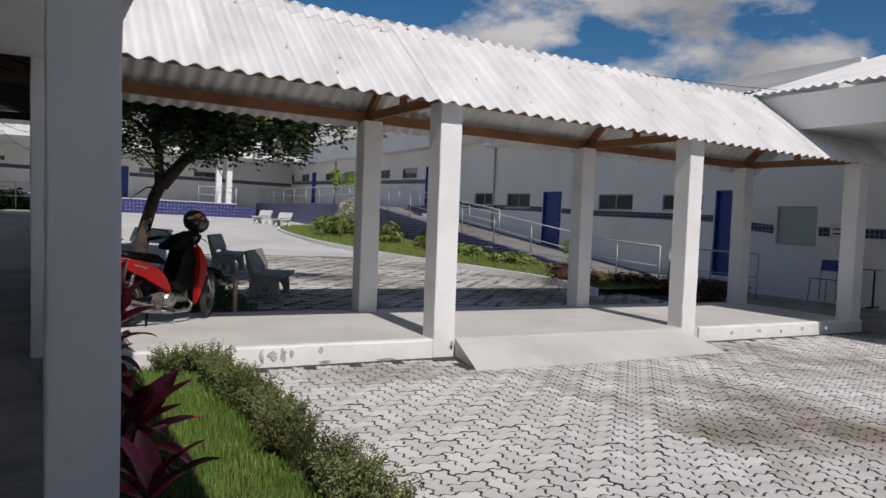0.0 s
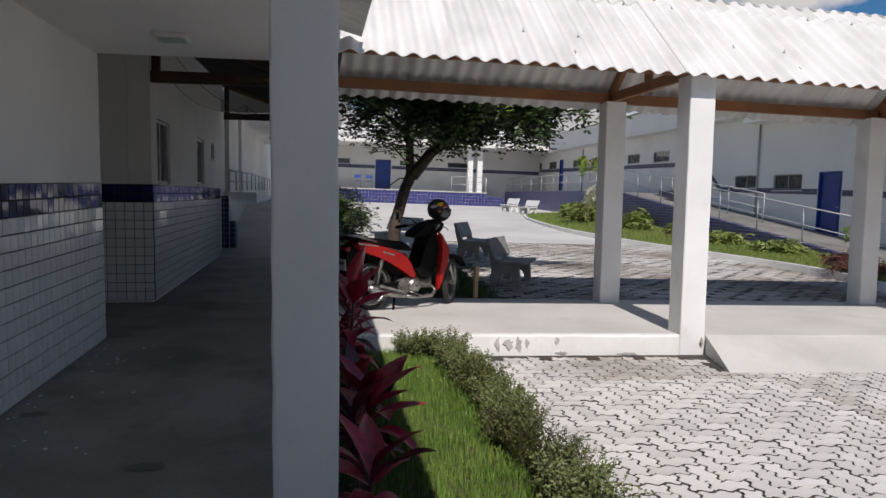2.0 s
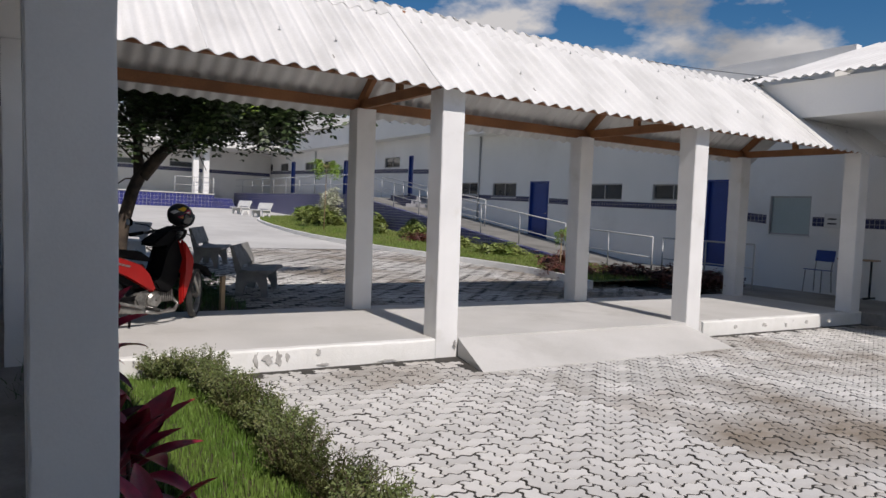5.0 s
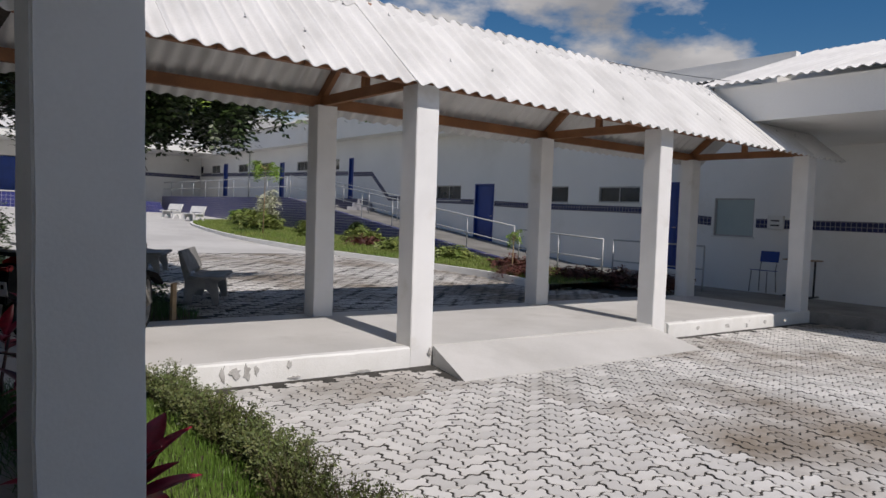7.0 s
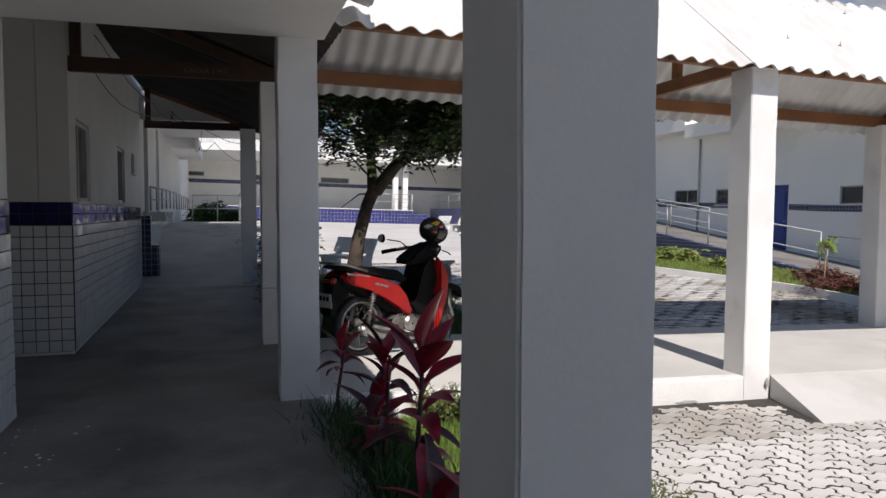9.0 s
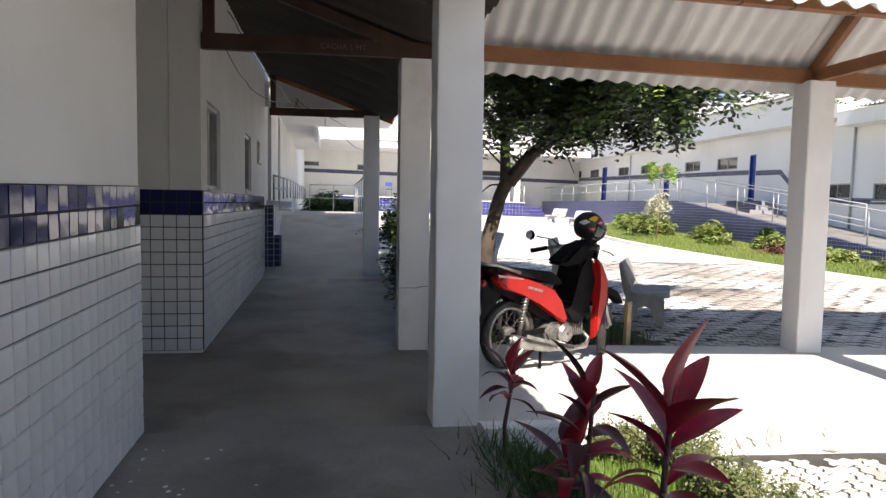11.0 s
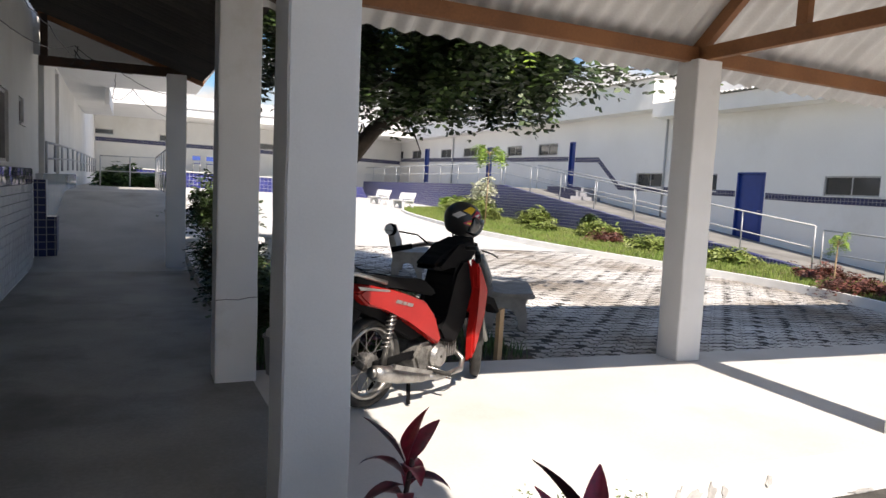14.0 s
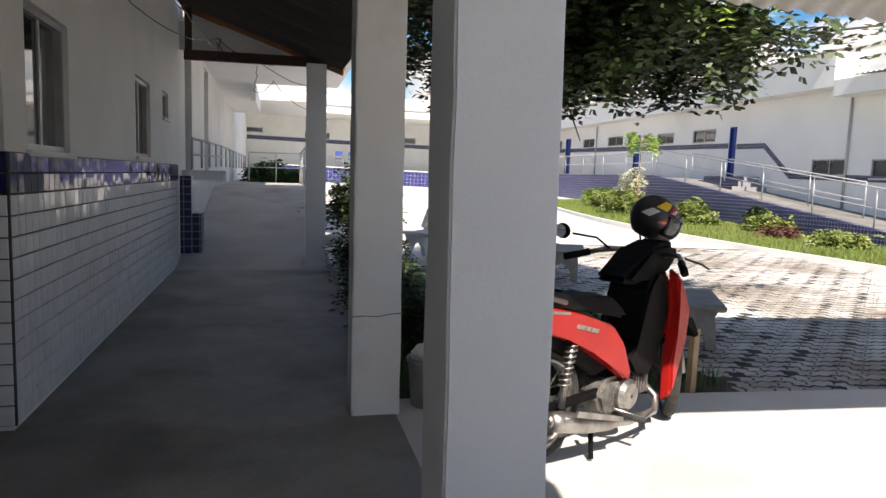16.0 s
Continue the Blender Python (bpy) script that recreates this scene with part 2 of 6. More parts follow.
def mesh_of(name, bm, material, smooth=False):
    bmesh.ops.recalc_face_normals(bm, faces=bm.faces[:])
    me = bpy.data.meshes.new(name)
    bm.to_mesh(me)
    bm.free()
    me.materials.append(material)
    if smooth:
        me.shade_smooth()
    return me


def part(name, bm, material, parent=None, label="", smooth=False):
    ob = new(name, mesh_of(name, bm, material, smooth))
    if parent:
        ob.parent = parent
    if label:
        ob["label"] = label
    return ob


def piece(name, me, parent, m=None):
    ob = new(name, me)
    ob.parent = parent
    if m is not None:
        ob.matrix_basis = m
    return ob


def box(name, dims, material, parent=None, label="", bevel=0.0):
    bm = bmesh.new()
    bm_box(bm, *dims)
    if bevel:
        bmesh.ops.bevel(bm, geom=bm.edges[:], offset=bevel, segments=2, affect="EDGES", profile=0.6)
    return part(name, bm, material, parent, label)


def empty(name, x=0, y=0, z=0, rz=0):
    ob = new(name)
    ob.empty_display_size = 0.1
    ob.matrix_basis = pose(x, y, z, 0, 0, rz)
    return ob


def struct(ob, label, category):
    return tagged(ob, label, category, kind="structure")


def bm_tube(bm, pts, radii, sides=8, caps=True):
    pts = [Vector(p) for p in pts]
    if not hasattr(radii, "__len__"):
        radii = [radii] * len(pts)
    rings = []
    for i, p in enumerate(pts):
        d = (pts[min(i + 1, len(pts) - 1)] - pts[max(i - 1, 0)]).normalized()
        u = d.orthogonal().normalized() if not rings else (u - d * u.dot(d)).normalized()
        w = d.cross(u)
        rings.append([bm.verts.new(p + radii[i] * (math.cos(2 * math.pi * k / sides) * u + math.sin(2 * math.pi * k / sides) * w)) for k in range(sides)])
    for a, b in zip(rings, rings[1:]):
        for k in range(sides):
            bm.faces.new((a[k], a[(k + 1) % sides], b[(k + 1) % sides], b[k]))
    if caps:
        bm.faces.new(rings[0][::-1])
        bm.faces.new(rings[-1])
    return rings


def bm_prism(bm, pts, y0, y1, plane="xz"):
    """A solid from an outline in x and z, between y0 and y1."""
    a = [bm.verts.new((x, y0, z)) for x, z in pts]
    b = [bm.verts.new((x, y1, z)) for x, z in pts]
    bm.faces.new(a)
    bm.faces.new(b[::-1])
    n = len(pts)
    for k in range(n):
        bm.faces.new((a[k], b[k], b[(k + 1) % n], a[(k + 1) % n]))


def wall_with_holes(name, axis, p0, p1, u0, u1, z0, z1, holes, material):
    """A wall of real thickness from p0 to p1 across its axis, from u0 to u1 along it, with openings (ua, ub, za, zb)."""
    us = sorted({u0, u1, *[h[0] for h in holes], *[h[1] for h in holes]})
    zs = sorted({z0, z1, *[h[2] for h in holes], *[h[3] for h in holes]})
    us, zs = [u for u in us if u0 <= u <= u1], [z for z in zs if z0 <= z <= z1]

    def solid(i, j):
        if not (0 <= i < len(us) - 1 and 0 <= j < len(zs) - 1):
            return False
        u, z = (us[i] + us[i + 1]) / 2, (zs[j] + zs[j + 1]) / 2
        return not any(h[0] < u < h[1] and h[2] < z < h[3] for h in holes)

    bm, seen = bmesh.new(), {}

    def v(p, u, z):
        key = (p, u, z)
        if key not in seen:
            seen[key] = bm.verts.new((p, u, z) if axis == "x" else (u, p, z))
        return seen[key]

    for i in range(len(us) - 1):
        for j in range(len(zs) - 1):
            if not solid(i, j):
                continue
            a, b, c, d = us[i], us[i + 1], zs[j], zs[j + 1]
            for p in (p0, p1):
                bm.faces.new((v(p, a, c), v(p, b, c), v(p, b, d), v(p, a, d)))
            for di, dj, e in ((-1, 0, ((a, c), (a, d))), (1, 0, ((b, c), (b, d))), (0, -1, ((a, c), (b, c))), (0, 1, ((a, d), (b, d)))):
                if not solid(i + di, j + dj):
                    (ua, za), (ub, zb) = e
                    bm.faces.new((v(p0, ua, za), v(p0, ub, zb), v(p1, ub, zb), v(p1, ua, za)))
    return part(name, bm, material)


def ground_z(y):
    """The yard climbs gently to the north."""
    return -0.055 if y < 8.0 else 0.085 + 0.0355 * (min(max(y, 9.2), 36.0) - 9.2)


def lawn_z(y):
    """The ground under the lawn and the far benches, on the grid of the classroom block."""
    return 0.085 + 0.0285 * (min(max(y, 9.2), 38.0) - 9.2)


# ---- ground ----
def build_ground():
    xs = [-2500, -400, -60, -20, -6, 0.2, 0.3, 4, 8, 12, 16, 22, 40, 80, 400, 2500]
    ys = [-2500, -400, -60, -10, 0, 7.9, 8.1, 9.2, 14, 20, 26, 32, 38, 50, 80, 400, 2500]
    bm = bmesh.new()
    grid = [[bm.verts.new((x, y, ground_z(y) if x > 0.25 else -0.3)) for x in xs] for y in ys]
    for a, b in zip(grid, grid[1:]):
        for k in range(len(xs) - 1):
            bm.faces.new((a[k], a[k + 1], b[k + 1], b[k]))
    return struct(part("ground", bm, M["ground"]), "pale grey paved ground of the school yard", "ground")


build_ground()

# ---- corridor and walkway floors ----
F = 0.18


def ramp_block(name, x0, x1, y0, y1, za, zb, material, base=-0.1):
    bm = bmesh.new()
    v = bm_box(bm, x0, x1, y0, y1, base, za)
    for i in (6, 7):
        v[i].co.z = zb
    return part(name, bm, material)


struct(ramp_block("floor_corridor_south", -1.76, 0.31, -8.0, 6.9, F - 0.24, F, M["concrete"], -0.5), "worn grey concrete corridor floor in shade", "floor")
struct(box("floor_corridor", (-8.0, 0.262, 6.902, 14.6, -0.1, F), M["concrete"]), "worn grey concrete corridor floor in shade", "floor")
struct(ramp_block("floor_ramp", -1.8, 0.26, 14.6, 20.0, F, 1.10, M["ramp_pale"]), "grey concrete ramp rising along the covered corridor", "ramp")
struct(box("floor_upper", (-8.0, 0.45, 20.0, 39.6, -0.1, 1.10), M["ramp_pale"]), "grey concrete floor of the upper corridor", "floor")


def build_walkway():
    slab = box("floor_walkway", (0.263, 11.42, 6.87, 9.16, -0.1, F), M["slab"])
    struct(slab, "pale concrete slab of the covered walkway", "floor")
    # limewashed kerb along the slab's south edge, interrupted by the drop ramp
    rng = random.Random(4)
    for x0, x1 in ((0.3, 3.63), (7.65, 11.42)):
        bm = bmesh.new()
        n = int((x1 - x0) / 0.12)
        prev = None
        for i in range(n + 1):
            x = x0 + (x1 - x0) * i / n
            jt, jf = rng.uniform(-0.006, 0.004), rng.uniform(-0.006, 0.006)
            ring = [bm.verts.new(c) for c in ((x, 6.868, -0.08), (x, 6.835 + jf, -0.08), (x, 6.838 + jf, F - 0.012 + jt), (x, 6.85, F + 0.003 + jt), (x, 6.93 + 2 * jf, F + 0.004), (x, 6.93 + 2 * jf, F - 0.02))]
            if prev:
                for k in range(6):
                    bm.faces.new((prev[k], prev[(k + 1) % 6], ring[(k + 1) % 6], ring[k]))
            else:
                bm.faces.new(ring)
            prev = ring
        bm.faces.new(prev[::-1])
        struct(part("kerb", bm, M["kerb"]), "whitewashed kerb with flaking patches", "kerb")
    # sloped drop ramp between the columns, with flared sides
    bm = bmesh.new()
    top = [(3.92, 6.868, F - 0.005), (7.36, 6.868, F - 0.03)]
    foot = [(3.72, 6.12, 0.004), (7.3, 6.12, 0.004)]
    vs = [bm.verts.new(c) for c in (*top, *foot)]
    lo = [bm.verts.new((c[0], c[1], -0.08)) for c in (*top, *foot)]
    bm.faces.new((vs[0], vs[2], vs[3], vs[1]))
    bm.faces.new((lo[0], lo[1], lo[3], lo[2]))
    for a, b in ((0, 2), (2, 3), (3, 1), (1, 0)):
        bm.faces.new((vs[a], lo[a], lo[b], vs[b]))
    bmesh.ops.subdivide_edges(bm, edges=bm.edges[:], cuts=3, use_grid_fill=True)
    struct(part("ramp", bm, M["slab"]), "smooth pale concrete drop ramp onto the walkway", "ramp")


build_walkway()
struct(box("floor_hall", (11.42, 15.6, 4.0, 16.0, -0.1, F - 0.004), M["concrete"]), "shaded concrete floor in front of the white block", "floor")


# ---- columns ----
def column(x0, y0, z0, z1, w=0.25, d=0.25):
    bm = bmesh.new()
    bm_box(bm, x0, x0 + w, y0, y0 + d, z0, z1)
    bmesh.ops.subdivide_edges(bm, edges=[e for e in bm.edges if abs(e.verts[0].co.z - e.verts[1].co.z) > 1], cuts=14)
    rng = random.Random(int(x0 * 100 + y0 * 7))
    for v in bm.verts:
        v.co.x += rng.uniform(-0.0025, 0.0025)
        v.co.y += rng.uniform(-0.0025, 0.0025)
    bmesh.ops.bevel(bm, geom=[e for e in bm.edges if abs(e.verts[0].co.z - e.verts[1].co.z) > 0.05], offset=0.006, segments=2, affect="EDGES")
    return tagged(part("column", bm, M["column"]), "white painted square concrete column with worn edges", "column", group="columns of the covered ways", kind="structure")


for cx, cy, z0, z1 in ((0.036, 6.845, F - 0.02, 2.56), (0.03, 8.9, F - 0.02, 2.585), (-0.015, 14.75, 0.12, 2.82)):
    column(cx, cy, z0, z1)
column(0.098, 3.15, F - 0.1, 2.5, 0.228, 0.26)
column(0.06, -0.6, F - 0.15, 2.5)
column(0.06, -4.35, F - 0.2, 2.5)
for cx, bx in ((3.65, 3.685), (7.34, 7.325), (11.13, 11.12)):
    column(cx, 6.855, -0.06, 2.63)
    column(bx, 8.9, F - 0.02, 2.645)

# ---- corridor walls ----
WB = -1.535
wb_holes = [(9.25, 10.03, 1.50, 2.24), (12.2, 13.0, 1.53, 2.26), (13.85, 14.3, 2.0, 2.3)]
struct(wall_with_holes("wall_west_south", "x", -1.75, -1.497, -8.0, 6.89, -0.1, 3.4, [], M["paint"]), "white plastered corridor wall with a tiled dado", "wall")
struct(box("wall_passage_south", (-8.0, -1.752, 6.64, 6.88, -0.1, 3.4), M["paint"]), "white wall of the side passage", "wall")
struct(box("wall_passage_north", (-8.0, WB - 0.255, 8.93, 9.18, -0.1, 3.4), M["paint"]), "white wall of the side passage", "wall")
struct(wall_with_holes("wall_west_north", "x", WB - 0.25, WB - 0.012, 8.93, 43.0, -0.1, 4.2, wb_holes + [(16.0, 16.9, 1.4, 3.3), (19.0, 19.9, 1.4, 3.3)], M["paint"]), "white plastered corridor wall with windows and a tiled dado", "wall")
struct(box("wall_passage_end", (-8.2, -8.0, 6.0, 9.6, -0.1, 3.4), M["paint"]), "white end wall of the side passage", "wall")
struct(box("wall_corridor_end", (-8.0, 3.0, -8.2, -8.0, -0.1, 3.4), M["paint"]), "plain white wall closing the corridor", "wall")

# ---- ceilings ----
struct(box("ceiling_south", (-1.75, 0.33, -8.0, 6.86, 2.505, 2.72), M["ceiling"]), "flat white concrete ceiling of the corridor", "ceiling")
struct(box("wall_gable_south", (-1.75, 0.42, 6.62, 6.858, 2.725, 3.55), M["paint"]), "white gable wall over the corridor ceiling", "wall")
struct(box("ceiling_passage", (-8.0, -1.45, 6.6, 9.2, 3.27, 3.4), M["ceiling"]), "flat white ceiling of the side passage", "ceiling")
for cx0, cx1, cy0, cy1 in ((-1.83, 0.9, 15.4, 21.8), (-1.83, -0.95, 21.8, 25.3), (-1.83, 0.9, 25.3, 30.0)):
    struct(box("ceiling_north", (cx0, cx1, cy0, cy1, 3.35, 3.55), M["ceiling"]), "flat white ceiling of the upper corridor round an open light well", "ceiling")
struct(box("wall_gable_north", (-1.83, 0.1, 15.42, 15.5, 3.0, 3.349), M["paint"]), "white infill wall over the last timber frame", "wall")
struct(box("trim_beam", (-0.99, -0.9, 21.81, 25.29, 2.98, 3.349), M["ceiling"]), "white concrete fascia along the light well", "fascia")


# ---- corrugated roofs ----
PITCH, AMP = 0.177, 0.021


def sheet_mesh(name, waves, run, rise, material, thick=0.007, seg=14, extra=0.0):
    """A corrugated sheet: waves along x, climbing from (0, 0) to (run, rise) in y and z."""
    bm = bmesh.new()
    n = int(waves * seg)
    up = Vector((0, -rise, run)).normalized()
    rows = []
    for s in (0.0, 1.0):
        top, bot = [], []
        for i in range(n + 1):
            x = i * PITCH / seg
            h = AMP * math.cos(2 * math.pi * i / seg)
            p = Vector((x, run * s, rise * s)) + up * h
            top.append(bm.verts.new(p + up * thick))
            bot.append(bm.verts.new(p))
        rows.append((top, bot))
    (t0, b0), (t1, b1) = rows
    for i in range(n):
        bm.faces.new((t0[i], t0[i + 1], t1[i + 1], t1[i]))
        bm.faces.new((b0[i], b1[i], b1[i + 1], b0[i + 1]))
        bm.faces.new((t0[i], b0[i], b0[i + 1], t0[i + 1]))
        bm.faces.new((t1[i], t1[i + 1], b1[i + 1], b1[i]))
    for i in (0, n):
        bm.faces.new((t0[i], t1[i], b1[i], b0[i]))
    return mesh_of(name, bm, material)


def walkway_roof():
    roof = struct(empty("roof_walkway", 0.28, 6.70, 2.59), "white corrugated fibre cement gable roof on timber trusses", "roof")
    rng = random.Random(2)
    run, rise = 1.325, 1.06
    me = sheet_mesh("sheet", 6.25, run, rise, M["asbestos"])
    cap = sheet_mesh("ridge_cap", 6.25, 0.2, 0.16, M["asbestos"], thick=0.004)
    bm = bmesh.new()
    bm_tube(bm, [(0, 0, -0.02), (0, 0, 0.045)], 0.004, 6)
    bm_tube(bm, [(0, 0, 0.012), (0, 0, 0.016)], 0.014, 8)
    nail = mesh_of("screw", bm, M["alu"])
    for i in range(11):
        x = i * 6 * PITCH
        lift = 0.0035 * (i % 2)
        piece("sheet", me, roof, pose(x, rng.uniform(-0.008, 0.008), lift))
        flip = pose(x + 6.25 * PITCH, 2.65 + rng.uniform(-0.008, 0.008), lift, 0, 0, 180)
        piece("sheet", me, roof, flip)
        piece("ridge_cap", cap, roof, pose(x, run - 0.192, rise - 0.146 + lift, rng.uniform(-0.5, 0.5)))
        piece("ridge_cap", cap, roof, pose(x + 6.25 * PITCH, run + 0.192, rise - 0.146 + lift, rng.uniform(-0.5, 0.5), 0, 180))
        for k, s in ((1, 0.3), (4, 0.31), (2, 0.78), (5, 0.79)):
            if (i + k) % 2:
                piece("screw", nail, roof, pose(x + k * PITCH, run * s, rise * s + AMP * 1.28, rng.uniform(-12, 12), rng.uniform(-12, 12)))
    # wall plates along both rows of columns
    for y0, seed in ((6.94, 1), (8.99, 2)):
        for x0, x1 in ((0.27, 3.76), (3.764, 7.5), (7.504, 11.3)):
            box("wall_plate", (x0 - 0.28, x1 - 0.28, y0 - 6.70, y0 + 0.075 - 6.70, 0.043, 0.165), M["timber"], roof, bevel=0.004)
    # rusty wire straps that tie the sheets to the front plate
    for k in range(28):
        x = 0.32 + 0.38 * k + rng.uniform(-0.03, 0.03)
        bm = bmesh.new()
        bm_tube(bm, [(x, 0.29, 0.04), (x + 0.004, 0.236, 0.038), (x + 0.003, 0.234, 0.10), (x - 0.002, 0.236, 0.175), (x, 0.27, 0.20)], 0.0035, 5)
        part("wire_strap", bm, M["timber_dark"], roof)
    # trusses over each pair of columns
    for cx in (3.745, 7.495, 11.25):
        t = empty("truss")
        t.parent = roof
        t.matrix_basis = pose(cx - 0.28, 0, 0)
        box("tie_beam", (-0.03, 0.03, 0.318, 2.287, 0.05, 0.16), M["timber"], t, bevel=0.004)
        box("king_post", (-0.03, 0.03, 1.28, 1.37, 0.162, 0.92), M["timber"], t, bevel=0.004)
        for sgn in (1, -1):
            bm = bmesh.new()
            v = bm_box(bm, -0.03, 0.03, 0.12, 1.6, -0.135, -0.03)
            r = part("rafter", bm, M["timber"], t)
            a = math.degrees(math.atan2(rise, run))
            r.matrix_basis = pose(0, 0.09, 0.06, a) if sgn == 1 else pose(0, 2.56, 0.06, a, 0, 180)
    box("ridge_beam", (0.0, 11.0, 1.285, 1.365, 0.925, 1.0), M["timber"], roof)
    return roof


walkway_roof()


def corridor_roof():
    """Dark lean-to over the middle of the corridor: sheets fall from the wall towards the columns."""
    roof = struct(empty("roof_corridor", 0.46, 6.88, 2.60), "dark old corrugated lean-to roof on timber frames", "roof")
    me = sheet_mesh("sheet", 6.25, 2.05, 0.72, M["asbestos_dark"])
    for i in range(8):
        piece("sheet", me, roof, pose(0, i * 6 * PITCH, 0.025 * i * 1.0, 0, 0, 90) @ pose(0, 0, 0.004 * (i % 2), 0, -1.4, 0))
    for y, dz in ((2.06, 0.0), (8.14, 0.22)):
        f = empty("truss")
        f.parent = roof
        f.matrix_basis = pose(0, y, dz)
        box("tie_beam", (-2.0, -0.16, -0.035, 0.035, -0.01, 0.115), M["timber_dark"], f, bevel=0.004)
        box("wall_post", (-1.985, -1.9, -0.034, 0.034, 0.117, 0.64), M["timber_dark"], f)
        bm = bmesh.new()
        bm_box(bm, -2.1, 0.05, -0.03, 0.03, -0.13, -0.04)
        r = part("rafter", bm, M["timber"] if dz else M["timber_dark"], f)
        r.matrix_basis = pose(0, 0, 0.04, 0, 19.3, 0)
    return roof


corridor_roof()

sroof = struct(empty("roof_corridor_south", 0.62, -8.0, 2.72), "corrugated roof overhanging the corridor's edge", "roof")
me = sheet_mesh("sheet", 6.25, 2.5, 0.72, M["asbestos"])
for i in range(14):
    piece("sheet", me, sroof, pose(0, i * 6 * PITCH - 0.07, 0.004 * (i % 2), 0, 0, 90))

# ---- white block on the east side ----
EX = 15.37
# the narrow entry at y 27.7 is a blue post, built as a door
east_doors = [(11.78, 12.58, 0.42, 2.56), (18.66, 19.63, 0.6, 2.6), (27.7, 28.1, 1.75, 3.8), (34.55, 35.1, 2.05, 3.85), (42.3, 43.0, 2.15, 4.05), (49.2, 50.2, 2.2, 4.15), (53.5, 55.8, 2.2, 4.25)]
east_win = [(9.86, 10.84, 1.3, 2.17), (12.98, 14.34, 2.04, 2.47), (15.46, 16.9, 2.02, 2.5), (20.38, 21.78, 2.06, 2.57), (22.65, 23.99, 2.14, 2.6), (28.95, 30.43, 3.33, 3.81), (31.8, 33.13, 3.38, 3.82), (36.21, 37.78, 3.47, 3.91), (39.3, 40.7, 3.48, 3.93), (43.6, 45.07, 3.51, 4.0), (46.6, 48.03, 3.56, 4.04), (51.3, 52.3, 3.6, 4.1)]
struct(wall_with_holes("wall_east", "x", EX, EX + 0.2, 2.0, 57.0, -0.1, 5.1, east_doors + east_win, M["facade"]), "long white plastered wall of the classroom block", "wall")
struct(box("wall_east_inside", (EX + 1.4, EX + 1.5, 2.0, 57.0, -0.1, 5.1), M["paint"]), "plain inner wall of the classroom block", "wall")
struct(box("ceiling_east", (EX + 0.2, EX + 1.4, 2.0, 57.0, 4.85, 5.05), M["paint"]), "plain ceiling inside the classroom block", "ceiling")


def door(y0, y1, z0, z1):
    d = struct(empty("door_1", EX + 0.05, y0, z0), "closed blue painted door, or blue post where narrow, in a white wall", "door")
    w, h = y1 - y0, z1 - z0
    bm = bmesh.new()
    bm_box(bm, 0.02, 0.06, 0.045, w - 0.045, 0.0, h - 0.045)
    leaf = part("door_leaf", bm, M["door"], d)
    for a, b in ((0.15, h * 0.45), (h * 0.55, h - 0.2)):
        box("panel", (0.008, 0.018, 0.16, w - 0.16, a, b), M["door"], leaf)
    box("door_frame", (-0.055, 0.07, 0.0, 0.043, 0, h), M["door"], d)
    box("door_frame", (-0.055, 0.07, w - 0.043, w, 0, h), M["door"], d)
    box("door_frame", (-0.055, 0.07, 0.043, w - 0.043, h - 0.043, h), M["door"], d)
    bm = bmesh.new()
    bm_tube(bm, [(-0.03, 0.1, h * 0.48), (-0.03, 0.2, h * 0.48)], 0.011, 8)
    part("door_handle", bm, M["alu"], leaf)
    return d


def window_x(x, y0, y1, z0, z1, panes=2, glass="glass", side=1, name="window_1", label="low wide sliding window with aluminium frame and dark glass", sill=True):
    """side 1: the viewer stands at smaller x; -1: at larger x."""
    w = struct(empty(name, x, y0, z0), label, "window")
    a, h, s = y1 - y0, z1 - z0, side
    def bx(nm, x0, x1, *r, m="alu", par=None):
        return box(nm, (min(x0 * s, x1 * s), max(x0 * s, x1 * s), *r), M[m], par or w)
    for r in ((0, 0.035, 0, h), (a - 0.035, a, 0, h), (0.035, a - 0.035, 0, 0.035), (0.035, a - 0.035, h - 0.035, h)):
        bx("window_frame", 0.03, 0.10, *r)
    step = (a - 0.07) / panes
    for k in range(panes):
        bx("pane", 0.06 + 0.012 * (k % 2), 0.066 + 0.012 * (k % 2), 0.035 + k * step, 0.035 + (k + 1) * step, 0.035, h - 0.035, m=glass)
        if k:
            bx("mullion", 0.045, 0.058, 0.035 + k * step - 0.015, 0.035 + k * step + 0.015, 0.035, h - 0.035)
    if sill:
        bx("window_sill", -0.03, 0.028, -0.03, a + 0.03, -0.03, 0.0, m="paint")
    return w


for d in east_doors:
    door(*d)
window_x(EX, *east_win[0], panes=1, glass="frost", label="square service window closed with pale frosted glass")
for w in east_win[1:]:
    window_x(EX, *w)

# stepping band of blue tiles on the wall, broken by doors and windows
def band_run(y0, y1, za, zb, h=0.2):
    bm = bmesh.new()
    v = bm_box(bm, EX - 0.012, EX + 0.004, y0, y1, za, za + h)
    for i in (2, 3):
        v[i].co.z = zb
    for i in (6, 7):
        v[i].co.z = zb + h
    return struct(part("trim_band", bm, M["band_y"]), "band of dark blue glazed tiles on the white wall", "tile band")


